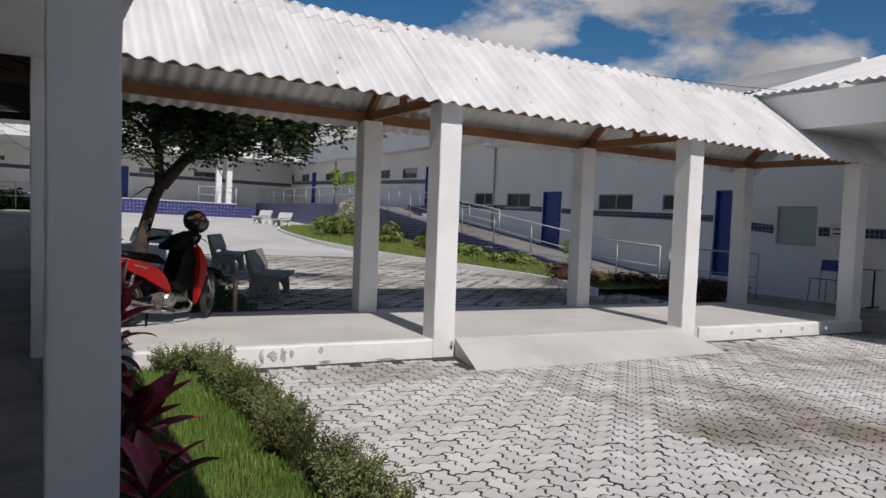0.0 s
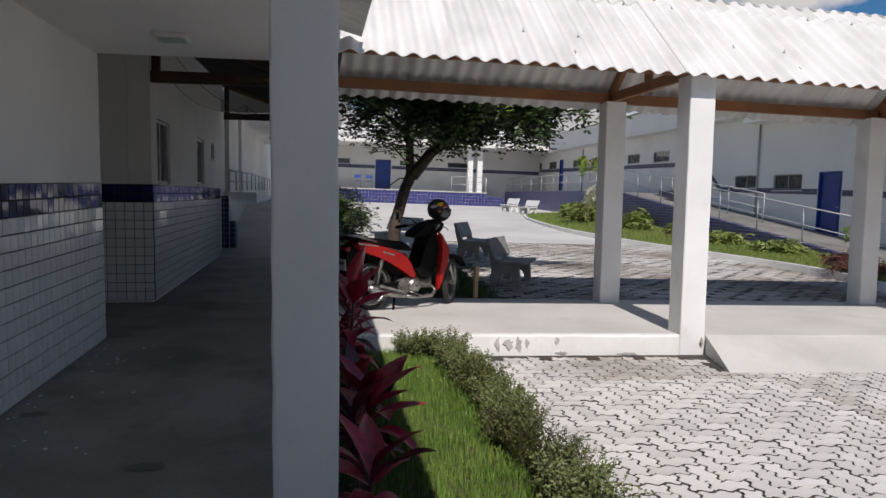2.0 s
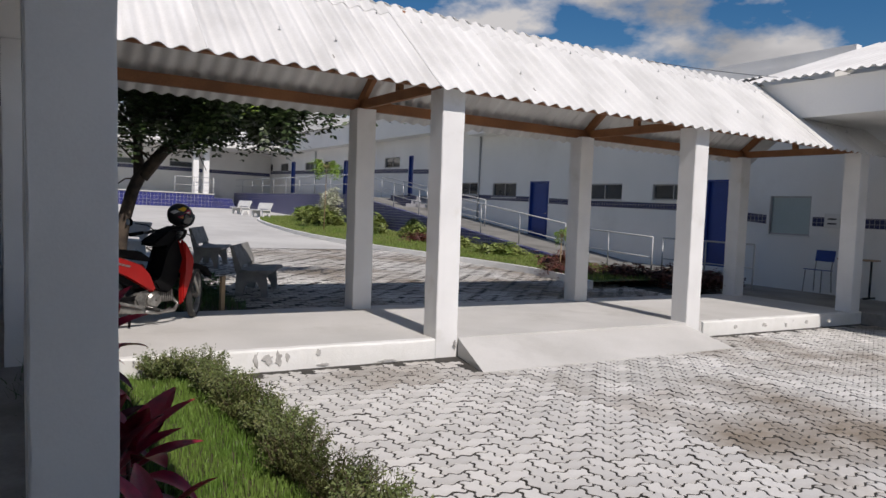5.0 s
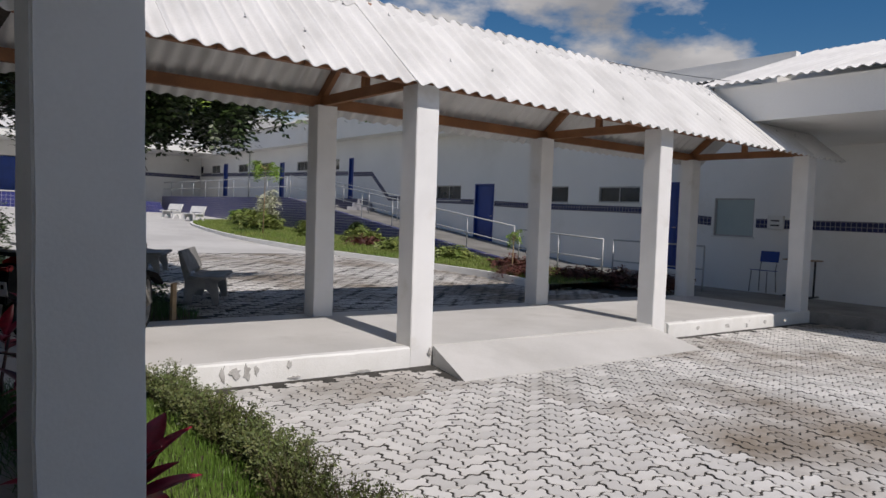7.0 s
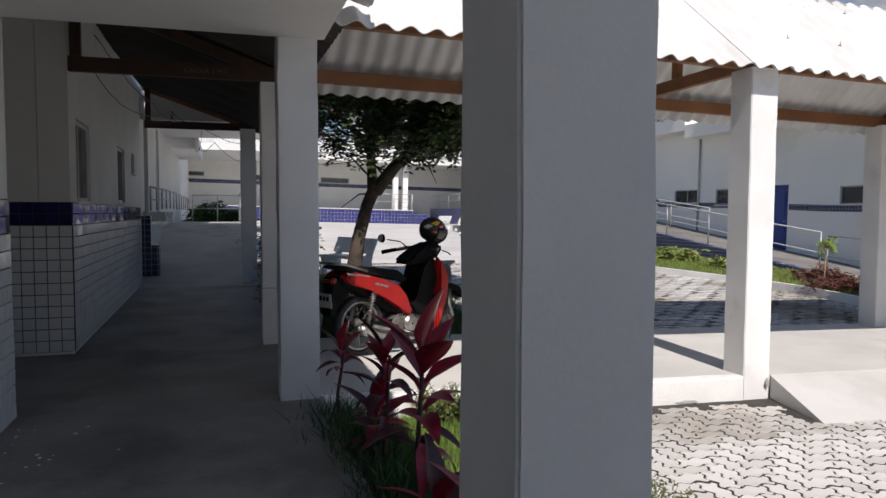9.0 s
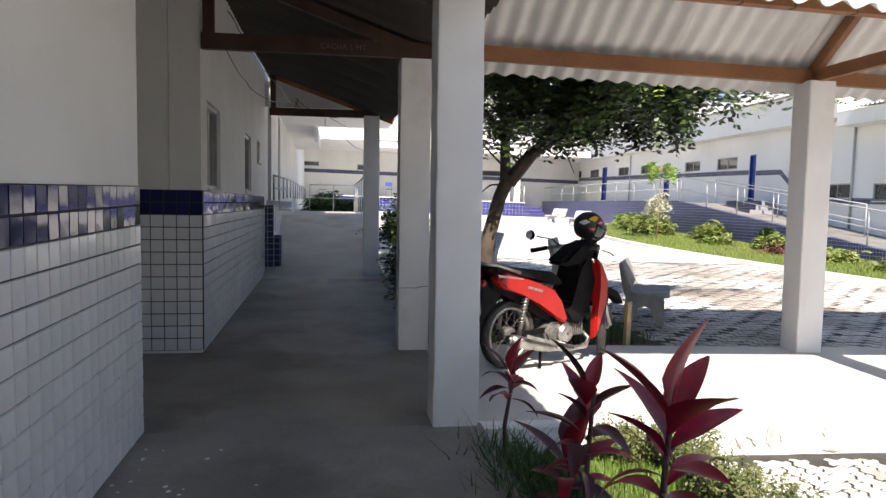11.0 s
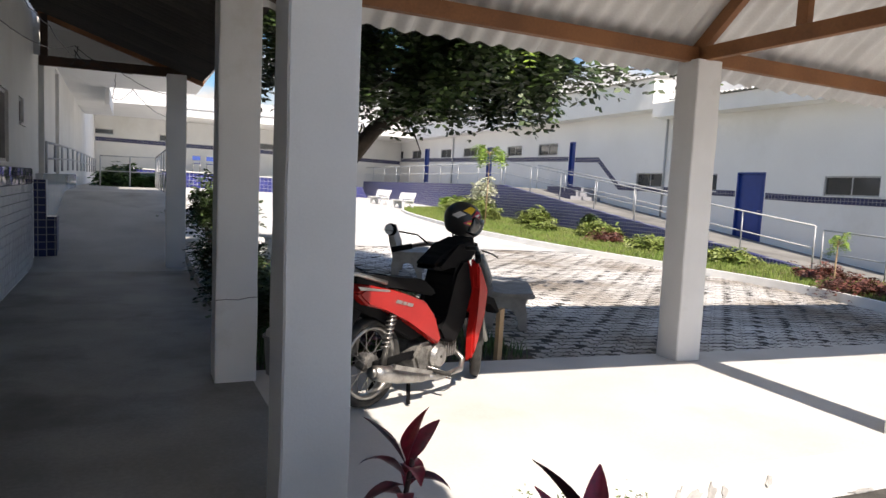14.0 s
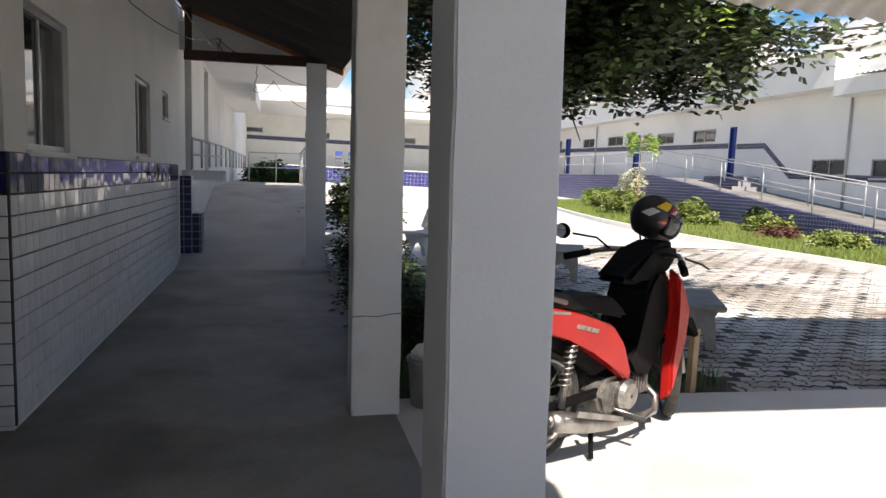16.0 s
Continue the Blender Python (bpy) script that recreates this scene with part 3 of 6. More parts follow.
for r in ((2.0, 9.8, 1.5, 1.52), (10.9, 11.74, 1.53, 1.6), (12.62, 17.4, 1.76, 1.84, 0.17), (17.4, 18.62, 1.84, 1.88, 0.17), (19.67, 24.9, 1.92, 2.02, 0.17), (24.9, 26.2, 2.02, 2.99, 0.2), (26.2, 27.66, 2.99, 3.02, 0.18), (28.14, 34.51, 3.06, 3.16, 0.18), (35.15, 42.26, 3.18, 3.3, 0.2), (43.05, 49.15, 3.32, 3.42, 0.2), (50.25, 53.4, 3.43, 3.5, 0.2)):
    band_run(*r)

# eaves: deep white fascias with corrugated sheets above
struct(box("trim_fascia", (14.75, EX + 0.3, 9.2, 22.7, 4.28, 4.72), M["facade"]), "white concrete eaves fascia with a drip edge", "fascia")
struct(box("trim_fascia", (14.75, EX + 0.3, 22.71, 57.0, 4.55, 5.5), M["facade"]), "tall white concrete eaves fascia", "fascia")
struct(box("wall_attic", (EX + 0.1, EX + 0.3, 9.2, 22.6, 4.73, 5.35), M["facade"]), "white attic wall behind the lower roof", "wall")


def straight_roof(name, x, y0, y1, z, run, rise, label, rz=-90, step=6):
    """Corrugated sheets side by side along y, climbing towards +x."""
    roof = struct(empty(name, x, y0, z), label, "roof")
    me = sheet_mesh("sheet", 6.25, run, rise, M["asbestos"], seg=6)
    for i in range(int((y1 - y0) / (6 * PITCH))):
        piece("sheet", me, roof, pose(0, (i + 1) * 6 * PITCH, 0.004 * (i % 2), 0, 0, rz))
    return roof


straight_roof("roof_east_low", 14.62, 9.2, 22.7, 4.75, 0.75, 0.12, "lower corrugated fibre cement roof of the classroom block")
straight_roof("roof_east_high", 14.6, 22.7, 57.0, 5.53, 4.0, 0.9, "corrugated fibre cement roof of the classroom block")

# canopy beside the walkway
struct(box("trim_canopy", (11.47, 15.36, -9.0, 8.6, 3.26, 3.86), M["facade"]), "white concrete canopy of the entrance hall", "canopy")
straight_roof("roof_canopy", 11.3, -9.3, 8.8, 3.9, 4.2, 1.38, "corrugated fibre cement roof over the entrance canopy")
struct(box("wall_east_south", (EX, EX + 0.2, -9.0, 1.99, -0.1, 5.1), M["facade"]), "white wall of the entrance hall", "wall")

# ---- east ramp with tiled side wall ----
def ramp_z(y):
    return 0.3 + 0.118 * (max(min(y, 29.0), 15.0) - 15.0)


bm = bmesh.new()
ys = [12.0, 15.0, 29.0, 52.0]
rows = [[bm.verts.new(c) for c in ((13.2, y, 0.0), (13.2, y, ramp_z(y)), (EX - 0.001, y, ramp_z(y)), (EX - 0.001, y, 0.0))] for y in ys]
for a, b in zip(rows, rows[1:]):
    for k in range(4):
        bm.faces.new((a[k], a[(k + 1) % 4], b[(k + 1) % 4], b[k]))
bm.faces.new(rows[0])
bm.faces.new(rows[-1][::-1])
struct(part("floor_ramp_east", bm, M["ramp_slab"]), "pale concrete ramp climbing along the classroom block", "ramp")
bm = bmesh.new()
rows = [[bm.verts.new(c) for c in ((13.0, y, -0.05), (13.0, y, ramp_z(y) + 0.05 + e), (13.198, y, ramp_z(y) + 0.05 + e), (13.198, y, -0.05))] for y, e in ((15.0, 0), (29.0, 0), (29.01, 0.0), (52.0, 0.0))]
for a, b in zip(rows, rows[1:]):
    for k in range(4):
        bm.faces.new((a[k], a[(k + 1) % 4], b[(k + 1) % 4], b[k]))
bm.faces.new(rows[0])
bm.faces.new(rows[-1][::-1])
struct(part("wall_ramp", bm, M["plinth_y"]), "ramp side wall clad in small blue glazed tiles", "wall")


def railing(pts, posts, heights=(0.45, 0.92), r=0.018, label="grey painted tubular steel railing"):
    """pts: the foot of the rail as a polyline; posts: places along it, in metres."""
    pts = [Vector(p) for p in pts]
    o = pts[0]
    rail = tagged(empty("railing", *o), label, "railing", group="railings of the ramps")
    acc = [0.0]
    for a, b in zip(pts, pts[1:]):
        acc.append(acc[-1] + (b - a).length)

    def at(s):
        for i in range(len(pts) - 1):
            if s <= acc[i + 1] + 1e-6:
                return pts[i].lerp(pts[i + 1], (s - acc[i]) / (acc[i + 1] - acc[i]))
        return pts[-1]

    for h in heights:
        bm = bmesh.new()
        bm_tube(bm, [p - o + Vector((0, 0, h)) for p in pts], r if h == heights[-1] else r * 0.75, 8)
        part("rail", bm, M["rail"], rail, smooth=True)
    n = max(1, round(acc[-1] / posts))
    for k in range(n + 1):
        p = at(acc[-1] * k / n) - o
        bm = bmesh.new()
        bm_tube(bm, [p, p + Vector((0, 0, heights[-1]))], r, 8)
        part("post", bm, M["rail"], rail, smooth=True)
    return rail


railing([(13.1, 15.2, ramp_z(15.2) + 0.05), (13.1, 29.0, ramp_z(29) + 0.05)], 1.9)
railing([(13.1, 29.3, ramp_z(29) + 0.05), (13.1, 51.5, ramp_z(29) + 0.05)], 2.0, heights=(0.45, 0.85))
railing([(14.55, 21.0, ramp_z(21)), (14.55, 29.0, ramp_z(29))], 1.9)
railing([(13.1, 12.2, 0.18), (13.1, 15.0, 0.3)], 1.3)
railing([(13.1, 9.6, 0.17), (13.1, 11.9, 0.18)], 1.15)

# ---- far block at the north end ----
struct(wall_with_holes("wall_north", "y", 47.0, 47.2, -8.0, 15.36, -0.1, 5.2, [(4.24, 5.25, 1.8, 3.8), (5.82, 7.6, 3.45, 3.8), (9.0, 10.6, 3.45, 3.8), (-2.45, -1.08, 3.58, 3.86), (1.2, 2.6, 3.45, 3.8)], M["paint"]), "white wall of the north block with a blue band", "wall")
struct(box("wall_north_inside", (-8.0, 15.36, 48.4, 48.5, -0.1, 5.2), M["paint"]), "plain inner wall of the north block", "wall")
struct(box("ceiling_north_block", (-8.0, 15.36, 47.2, 48.4, 5.0, 5.2), M["paint"]), "plain ceiling inside the north block", "ceiling")
struct(box("floor_stage", (-1.0, 10.9, 43.6, 46.998, 0.0, 1.8), M["plinth_x"]), "raised stage clad in small blue tiles", "stage")
struct(box("floor_stage_top", (-1.05, 10.95, 43.55, 46.998, 1.804, 1.86), M["slab"]), "pale concrete stage edge", "stage")
for k in range(5):
    struct(box("step", (10.96, 12.3, 43.6 + k * 0.3, 46.99, 0.0 if k == 0 else 0.96 + k * 0.17 - 0.17, 0.96 + k * 0.17), M["plinth_x"]), "blue tiled step beside the stage", "step")
struct(box("trim_band_north", (-8.0, 4.2, 46.985, 46.997, 3.2, 3.42), M["band_x"]), "band of dark blue tiles", "tile band")
struct(box("trim_band_north", (5.3, 15.3, 46.985, 46.997, 3.2, 3.42), M["band_x"]), "band of dark blue tiles", "tile band")
for cx in (9.75, 10.35):
    bm = bmesh.new()
    bm_box(bm, cx, cx + 0.32, 43.9, 44.22, 1.86, 4.6)
    bmesh.ops.bevel(bm, geom=bm.edges[:], offset=0.01, segments=1, affect="EDGES")
    tagged(part("column", bm, M["column"]), "white painted square column on the stage", "column", kind="structure")
struct(box("trim_fascia_north", (-8.0, 14.7, 43.2, 47.3, 4.6, 5.0), M["paint"]), "white concrete eaves of the north block", "fascia")
nroof = struct(empty("roof_north", -8.0, 43.1, 5.03), "white corrugated roof of the north block", "roof")
me = sheet_mesh("sheet", 6.25, 5.0, 1.1, M["asbestos"], seg=6)
for i in range(21):
    piece("sheet", me, nroof, pose(i * 6 * PITCH, 0, 0.004 * (i % 2)))

# ---- glazed dado of the corridor ----
M["blackpaint"] = mat("black_plastic", (0.012, 0.012, 0.013), (0.02, 0.02, 0.02), rough=0.35, scale=6, fine=60, bump=0.05)
TILE = 0.0985


def tile_mesh(name, material, axis):
    bm = bmesh.new()
    h = TILE / 2 - 0.0026
    if axis == "x":
        lo = [bm.verts.new((0, a, b)) for a, b in ((-h, -h), (h, -h), (h, h), (-h, h))]
        g = h - 0.0025
        hi = [bm.verts.new((0.009, a, b)) for a, b in ((-g, -g), (g, -g), (g, g), (-g, g))]
    else:
        lo = [bm.verts.new((a, 0, b)) for a, b in ((-h, -h), (h, -h), (h, h), (-h, h))]
        g = h - 0.0025
        hi = [bm.verts.new((a, -0.009, b)) for a, b in ((-g, -g), (g, -g), (g, g), (-g, g))]
    bm.faces.new(hi)
    for k in range(4):
        bm.faces.new((lo[k], lo[(k + 1) % 4], hi[(k + 1) % 4], hi[k]))
    return mesh_of(name, bm, material)


def tiles_joined(name, material, spots, axis, parent, rng):
    verts, faces = [], []
    h, g, d = TILE / 2 - 0.0026, TILE / 2 - 0.0051, 0.009
    for (u, p, z) in spots:
        n, t1, t2 = len(verts), rng.uniform(-0.0014, 0.0014), rng.uniform(-0.0014, 0.0014)
        for s, dd in ((h, 0), (g, d)):
            for a, b in ((-s, -s), (s, -s), (s, s), (-s, s)):
                e = dd + (t1 * a / g + t2 * b / g if dd else 0)
                verts.append((p + e, u + a, z + b) if axis == "x" else (u + a, p - e, z + b))
        faces += [(n + 4, n + 5, n + 6, n + 7)] + [(n + k, n + (k + 1) % 4, n + 4 + (k + 1) % 4, n + 4 + k) for k in range(4)]
    me = bpy.data.meshes.new(name)
    me.from_pydata(verts, [], faces)
    me.materials.append(material)
    ob = new(name, me)
    ob.parent = parent
    return tagged(ob, kind="stuff")


def dado(name, axis, p, u0, u1, near=None, tilt=0.0):
    """13 rows of 10 cm tiles, the top two dark blue."""
    rng = random.Random(name)
    rows = 13
    d = struct(empty(name), "dado of white glazed tiles under two rows of dark blue ones", "tiles")
    if axis == "x":
        box("grout_bed", (p - 0.011, p + 0.004, u0, u1, F, F + rows * TILE), M["grout"], d)
    else:
        box("grout_bed", (u0, u1, p - 0.004, p + 0.011, F, F + rows * TILE), M["grout"], d)
    white, blue = tile_mesh("tile", M["tile_white"], axis), tile_mesh("tile", M["tile_blue"], axis)
    rest = {"tile_white_s": [], "tile_blue_s": []}
    n = int((u1 - u0) / TILE)
    for i in range(n):
        u = (u1 - (i + 0.5) * TILE) if tilt else (u0 + (i + 0.5) * TILE)
        for j in range(rows):
            z = F + (j + 0.5) * TILE
            isb = j >= rows - 2
            if near and near[0] < u < near[1]:
                a, b = rng.uniform(-1.5, 1.5), rng.uniform(-1.5, 1.5)
                loc = pose(p + 0.004, u, z, 0, a, b) if axis == "x" else pose(u, p - 0.004, z, a, 0, b)
                piece("tile", blue if isb else white, d, loc)
            else:
                rest["tile_blue_s" if isb else "tile_white_s"].append((u, p + 0.004 if axis == "x" else p - 0.004, z))
    d.matrix_basis = pose(0, 6.9, 0.012 + (0.012 if tilt == 0 else 0), tilt) @ pose(0, -6.9, 0)
    for k, spots in rest.items():
        if spots:
            tiles_joined("tiling", M[k], spots, axis, d, rng)
    return d


# ---- windows and fittings of the corridor's west wall ----
for (y0, y1, z0, z1) in wb_holes:
    window_x(WB - 0.012, y0, y1, z0, z1, panes=2 if y1 - y0 > 0.5 else 1, side=-1, name="window_2", label="tall corridor window with aluminium frame and dark glass")
struct(box("wall_room_west", (WB - 1.6, WB - 1.5, 9.2, 20.0, -0.1, 3.4), M["paint"]), "plain wall inside the rooms beside the corridor", "wall")
struct(box("ceiling_room_west", (WB - 1.5, WB - 0.26, 9.2, 20.0, 3.3, 3.4), M["paint"]), "plain ceiling inside the rooms beside the corridor", "ceiling")


def ceiling_lamp(x, y, z):
    bm = bmesh.new()
    bm_box(bm, -0.11, 0.11, -0.11, 0.11, -0.03, 0)
    bmesh.ops.bevel(bm, geom=bm.edges[:], offset=0.008, segments=2, affect="EDGES")
    o = empty("ceiling_light", x, y, z)
    part("frame", bm, M["paint"], o)
    box("diffuser", (-0.09, 0.09, -0.09, 0.09, -0.034, -0.0305), M["frost"], o)
    return tagged(o, "small square white ceiling light switched off", "ceiling light")


ceiling_lamp(-0.76, 6.05, 2.504)


def parapet():
    """Stepped parapet ends in dark blue tile, and the white parapet with its rail behind them."""
    struct(box("wall_parapet", (-1.58, -1.46, 15.55, 24.0, 0.2, 1.42), M["tile_white_s"]), "white tiled parapet beside the ramp", "wall")
    struct(box("wall_parapet_end", (-1.58, -1.40, 15.3, 15.548, 0.2, 1.34), M["band_x"]), "dark blue tiled end of the parapet", "wall")
    struct(box("wall_parapet_step", (-1.398, -1.28, 15.34, 15.74, 0.2, 0.84), M["band_x"]), "low dark blue tiled pier at the ramp's foot", "wall")


parapet()
railing([(-1.52, 15.6, 1.43), (-1.52, 20.0, 1.5), (-1.52, 30.0, 1.5)], 1.2, heights=(0.2, 0.42))
railing([(0.2, 15.6, 0.34), (0.2, 20.0, 1.10), (0.2, 27.0, 1.10)], 1.5, heights=(0.45, 0.9))
railing([(-1.3, 27.6, 1.10), (0.3, 27.6, 1.10)], 0.8, heights=(0.45, 0.9))
for k, (px, py) in enumerate(((0.1, 16.3), (0.2, 16.9))):
    bm = bmesh.new()
    bm_tube(bm, [(0, 0, 0), (0, 0, 2.35), (0.02, 0.02, 2.75)], 0.025, 8)
    o = part("conduit", bm, M["rail"], smooth=True)
    o.matrix_basis = pose(px, py, F + 0.17 * (py - 14.6) - 0.02)
    tagged(o, "thin grey vertical conduit pipe beside the ramp", "pipe", group="conduit pipes")


def cable(pts, r=0.005, sag=0.08, label="loose black electric cable under the roof", m="blackpaint", n=14, seed=0):
    rng = random.Random(seed)
    pts = [Vector(p) for p in pts]
    path = []
    for a, b in zip(pts, pts[1:]):
        for i in range(n):
            t = i / n
            path.append(a.lerp(b, t) + Vector((rng.uniform(-1, 1) * 0.012, rng.uniform(-1, 1) * 0.012, -4 * sag * t * (1 - t))))
    path.append(pts[-1])
    bm = bmesh.new()
    bm_tube(bm, path, r, 5)
    return tagged(part("cable", bm, M[m], smooth=True), label, "cable", group="loose cables")


cable([(-1.45, 9.3, 2.95), (-1.2, 12.0, 2.75), (-1.1, 14.95, 2.9), (-0.7, 14.9, 2.82), (0.1, 16.2, 2.7)], seed=1)
cable([(-1.5, 9.1, 2.7), (-1.45, 12.0, 2.65), (-1.2, 14.9, 3.05), (-0.5, 14.95, 2.78)], seed=2)
cable([(-1.15, 14.9, 3.05), (-1.25, 14.8, 2.8), (-1.0, 14.85, 2.9), (-1.2, 14.9, 3.0)], r=0.007, seed=3)
cable([(-0.7, 15.0, 2.76), (-0.75, 15.0, 2.45), (-0.5, 15.1, 2.6), (0.05, 16.2, 2.35)], seed=4)
cable([(7.5, 8.0, 3.66), (11.4, 7.6, 3.86), (15.3, 6.0, 4.25)], r=0.0045, sag=0.05, seed=5, label="thin overhead cable along the walkway ridge")


def chalk_words(text, size, m):
    cu = bpy.data.curves.new("chalk_writing", "FONT")
    cu.body, cu.size, cu.extrude = text, size, 0.0006
    ob = new("chalk_writing", cu)
    ob.matrix_basis = m
    cu.materials.append(M["paint"])
    me = bpy.data.meshes.new_from_object(ob)
    bpy.data.objects.remove(ob)
    o = new("chalk_writing", me)
    o.matrix_basis = m
    return tagged(o, "chalked words and a length on the dark tie beam", "writing", kind="stuff")


M["chalk"] = mat("faint_chalk", (0.22, 0.17, 0.13), (0.12, 0.09, 0.07), rough=0.9, scale=20, fine=200)
words = chalk_words("CACHA 5 MT", 0.062, pose(-0.62, 8.903, 2.63, 90, 0, 0))
words.data.materials.clear()
words.data.materials.append(M["chalk"])

M["bare"] = mat("bare_render", (0.52, 0.51, 0.49), (0.36, 0.35, 0.33), rough=0.95, scale=12, fine=90, bump=0.6, dist=0.006)
rng = random.Random(71)
for fx, fz, fw, fh in ((1.85, 0.10, 0.05, 0.15), (1.955, 0.105, 0.10, 0.12), (2.05, 0.10, 0.09, 0.13), (2.13, 0.11, 0.05, 0.09), (2.42, 0.13, 0.06, 0.07), (2.46, 0.02, 0.12, 0.03), (3.1, 0.01, 0.2, 0.025), (1.6, 0.03, 0.12, 0.02), (8.3, 0.09, 0.08, 0.05), (9.4, 0.1, 0.1, 0.06), (9.9, 0.08, 0.06, 0.07), (10.4, 0.1, 0.12, 0.05), (11.0, 0.09, 0.08, 0.07), (3.86, 0.12, 0.03, 0.08)):
    bm = bmesh.new()
    n = 14
    ring = [(fx + 0.5 * fw * math.cos(2 * math.pi * k / n) * rng.uniform(0.35, 1.25), fz + 0.5 * fh * math.sin(2 * math.pi * k / n) * rng.uniform(0.4, 1.2)) for k in range(n)]
    bm_prism(bm, ring, 6.8255, 6.836)
    struct(part("trim_flaked_patch", bm, M["bare"]), "patch of bare render where the whitewash has flaked off", "worn patch")
M["damp"] = mat("damp_concrete", (0.15, 0.143, 0.13), (0.11, 0.105, 0.095), rough=0.6, scale=3, fine=45, bump=0.1)
for px, py, pr in ((-0.62, 3.15, 0.075), (-0.55, 3.05, 0.05), (-0.52, 4.05, 0.07), (-1.32, 4.9, 0.06), (-1.36, 4.2, 0.05)):
    bm = bmesh.new()
    vs = [bm.verts.new((px + pr * 1.6 * rng.uniform(0.6, 1.1) * math.cos(k * 0.45), py + pr * rng.uniform(0.6, 1.1) * math.sin(k * 0.45), F - 0.24 + 0.24 * (py + 8.0) / 14.9 + 0.004)) for k in range(14)]
    bm.faces.new(vs)
    struct(part("trim_damp_patch", bm, M["damp"]), "dark damp patch on the corridor floor", "stain")
bm = bmesh.new()
bm_tube(bm, [(0.028, 8.897, 0.70), (0.09, 8.896, 0.705), (0.16, 8.8965, 0.70), (0.22, 8.896, 0.712), (0.281, 8.897, 0.716)], 0.0022, 5)
struct(part("trim_crack", bm, M["joint"]), "hairline crack across the white column", "crack")
verts, faces = [], []
for _ in range(70):
    y = rng.uniform(1.5, 6.7)
    x, r = -1.45 + abs(rng.gauss(0, 0.28)), rng.uniform(0.004, 0.014)
    z, n = F - 0.24 + 0.24 * (y + 8.0) / 14.9 + 0.0005, len(verts)
    a0 = rng.uniform(0, 3)
    verts += [(x + r * rng.uniform(0.6, 1.2) * math.cos(a0 + k * 1.25), y + r * rng.uniform(0.6, 1.2) * math.sin(a0 + k * 1.25), z) for k in range(5)] + [(x, y, z + r * 0.5)]
    faces += [(n + k, n + (k + 1) % 5, n + 5) for k in range(5)]
me = bpy.data.meshes.new("plaster_chips")
me.from_pydata(verts, [], faces)
me.materials.append(M["paint"])
tagged(new("plaster_chips", me), "small pale plaster chips scattered along the wall", "debris", kind="stuff")

# ---- planting bed beside the corridor ----
M["leaf_bed"] = mat("bed_grass", (0.10, 0.19, 0.028), (0.16, 0.25, 0.05), rough=0.55, scale=3, fine=30, bump=0, island=0.3)
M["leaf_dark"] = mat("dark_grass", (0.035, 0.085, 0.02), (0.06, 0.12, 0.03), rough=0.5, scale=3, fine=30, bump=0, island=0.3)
M["leaf_hedge"] = mat("hedge_leaf", (0.085, 0.12, 0.03), (0.14, 0.15, 0.05), rough=0.6, scale=6, fine=40, bump=0, island=0.35)
M["twig"] = mat("hedge_twig", (0.12, 0.085, 0.055), (0.07, 0.05, 0.035), rough=0.85, scale=8, fine=60)
M["cord_red"] = mat("crimson_leaf", (0.38, 0.014, 0.045), (0.19, 0.012, 0.028), rough=0.32, scale=7, fine=60, bump=0.1, each=0.25, spread=(0.3, 0.7))
M["cord_dark"] = mat("dark_purple_leaf", (0.115, 0.018, 0.03), (0.055, 0.014, 0.02), rough=0.35, scale=7, fine=60, bump=0.1, each=0.3, spread=(0.3, 0.7))
M["cord_stem"] = mat("plant_stem", (0.11, 0.05, 0.04), (0.06, 0.035, 0.03), rough=0.7, scale=10, fine=80)
struct(box("ground_bed", (0.312, 1.42, -6.0, 6.84, -0.3, 0.02), M["soil"]), "dark soil of the planting bed", "ground")


def blades(name, spots, height, width, material, label, rng, lean=0.4, category="grass"):
    """Many narrow bent blades in one mesh."""
    verts, faces = [], []
    for x, y, z in spots:
        a, h, w = rng.uniform(0, 2 * math.pi), height * rng.uniform(0.55, 1.25), width * rng.uniform(0.7, 1.3)
        c, s = math.cos(a), math.sin(a)
        b = rng.uniform(0, 2 * math.pi)
        lx, ly = math.cos(b) * h * lean * rng.random(), math.sin(b) * h * lean * rng.random()
        n = len(verts)
        verts += [(x - c * w, y - s * w, z - 0.01), (x + c * w, y + s * w, z - 0.01), (x + lx * 0.35 + c * w * 0.8, y + ly * 0.35 + s * w * 0.8, z + h * 0.6), (x + lx * 0.35 - c * w * 0.8, y + ly * 0.35 - s * w * 0.8, z + h * 0.6), (x + lx, y + ly, z + h)]
        faces += [(n, n + 1, n + 2, n + 3), (n + 3, n + 2, n + 4)]
    me = bpy.data.meshes.new(name)
    me.from_pydata(verts, [], faces)
    me.materials.append(material)
    return tagged(new(name, me), label, category, kind="stuff")


rng = random.Random(11)
blades("bed_grass", [(rng.uniform(0.33, 1.3), rng.uniform(1.0, 6.8), 0.02) for _ in range(30000)], 0.065, 0.0026, M["leaf_bed"], "short bright green lawn grass in the planting bed", rng)


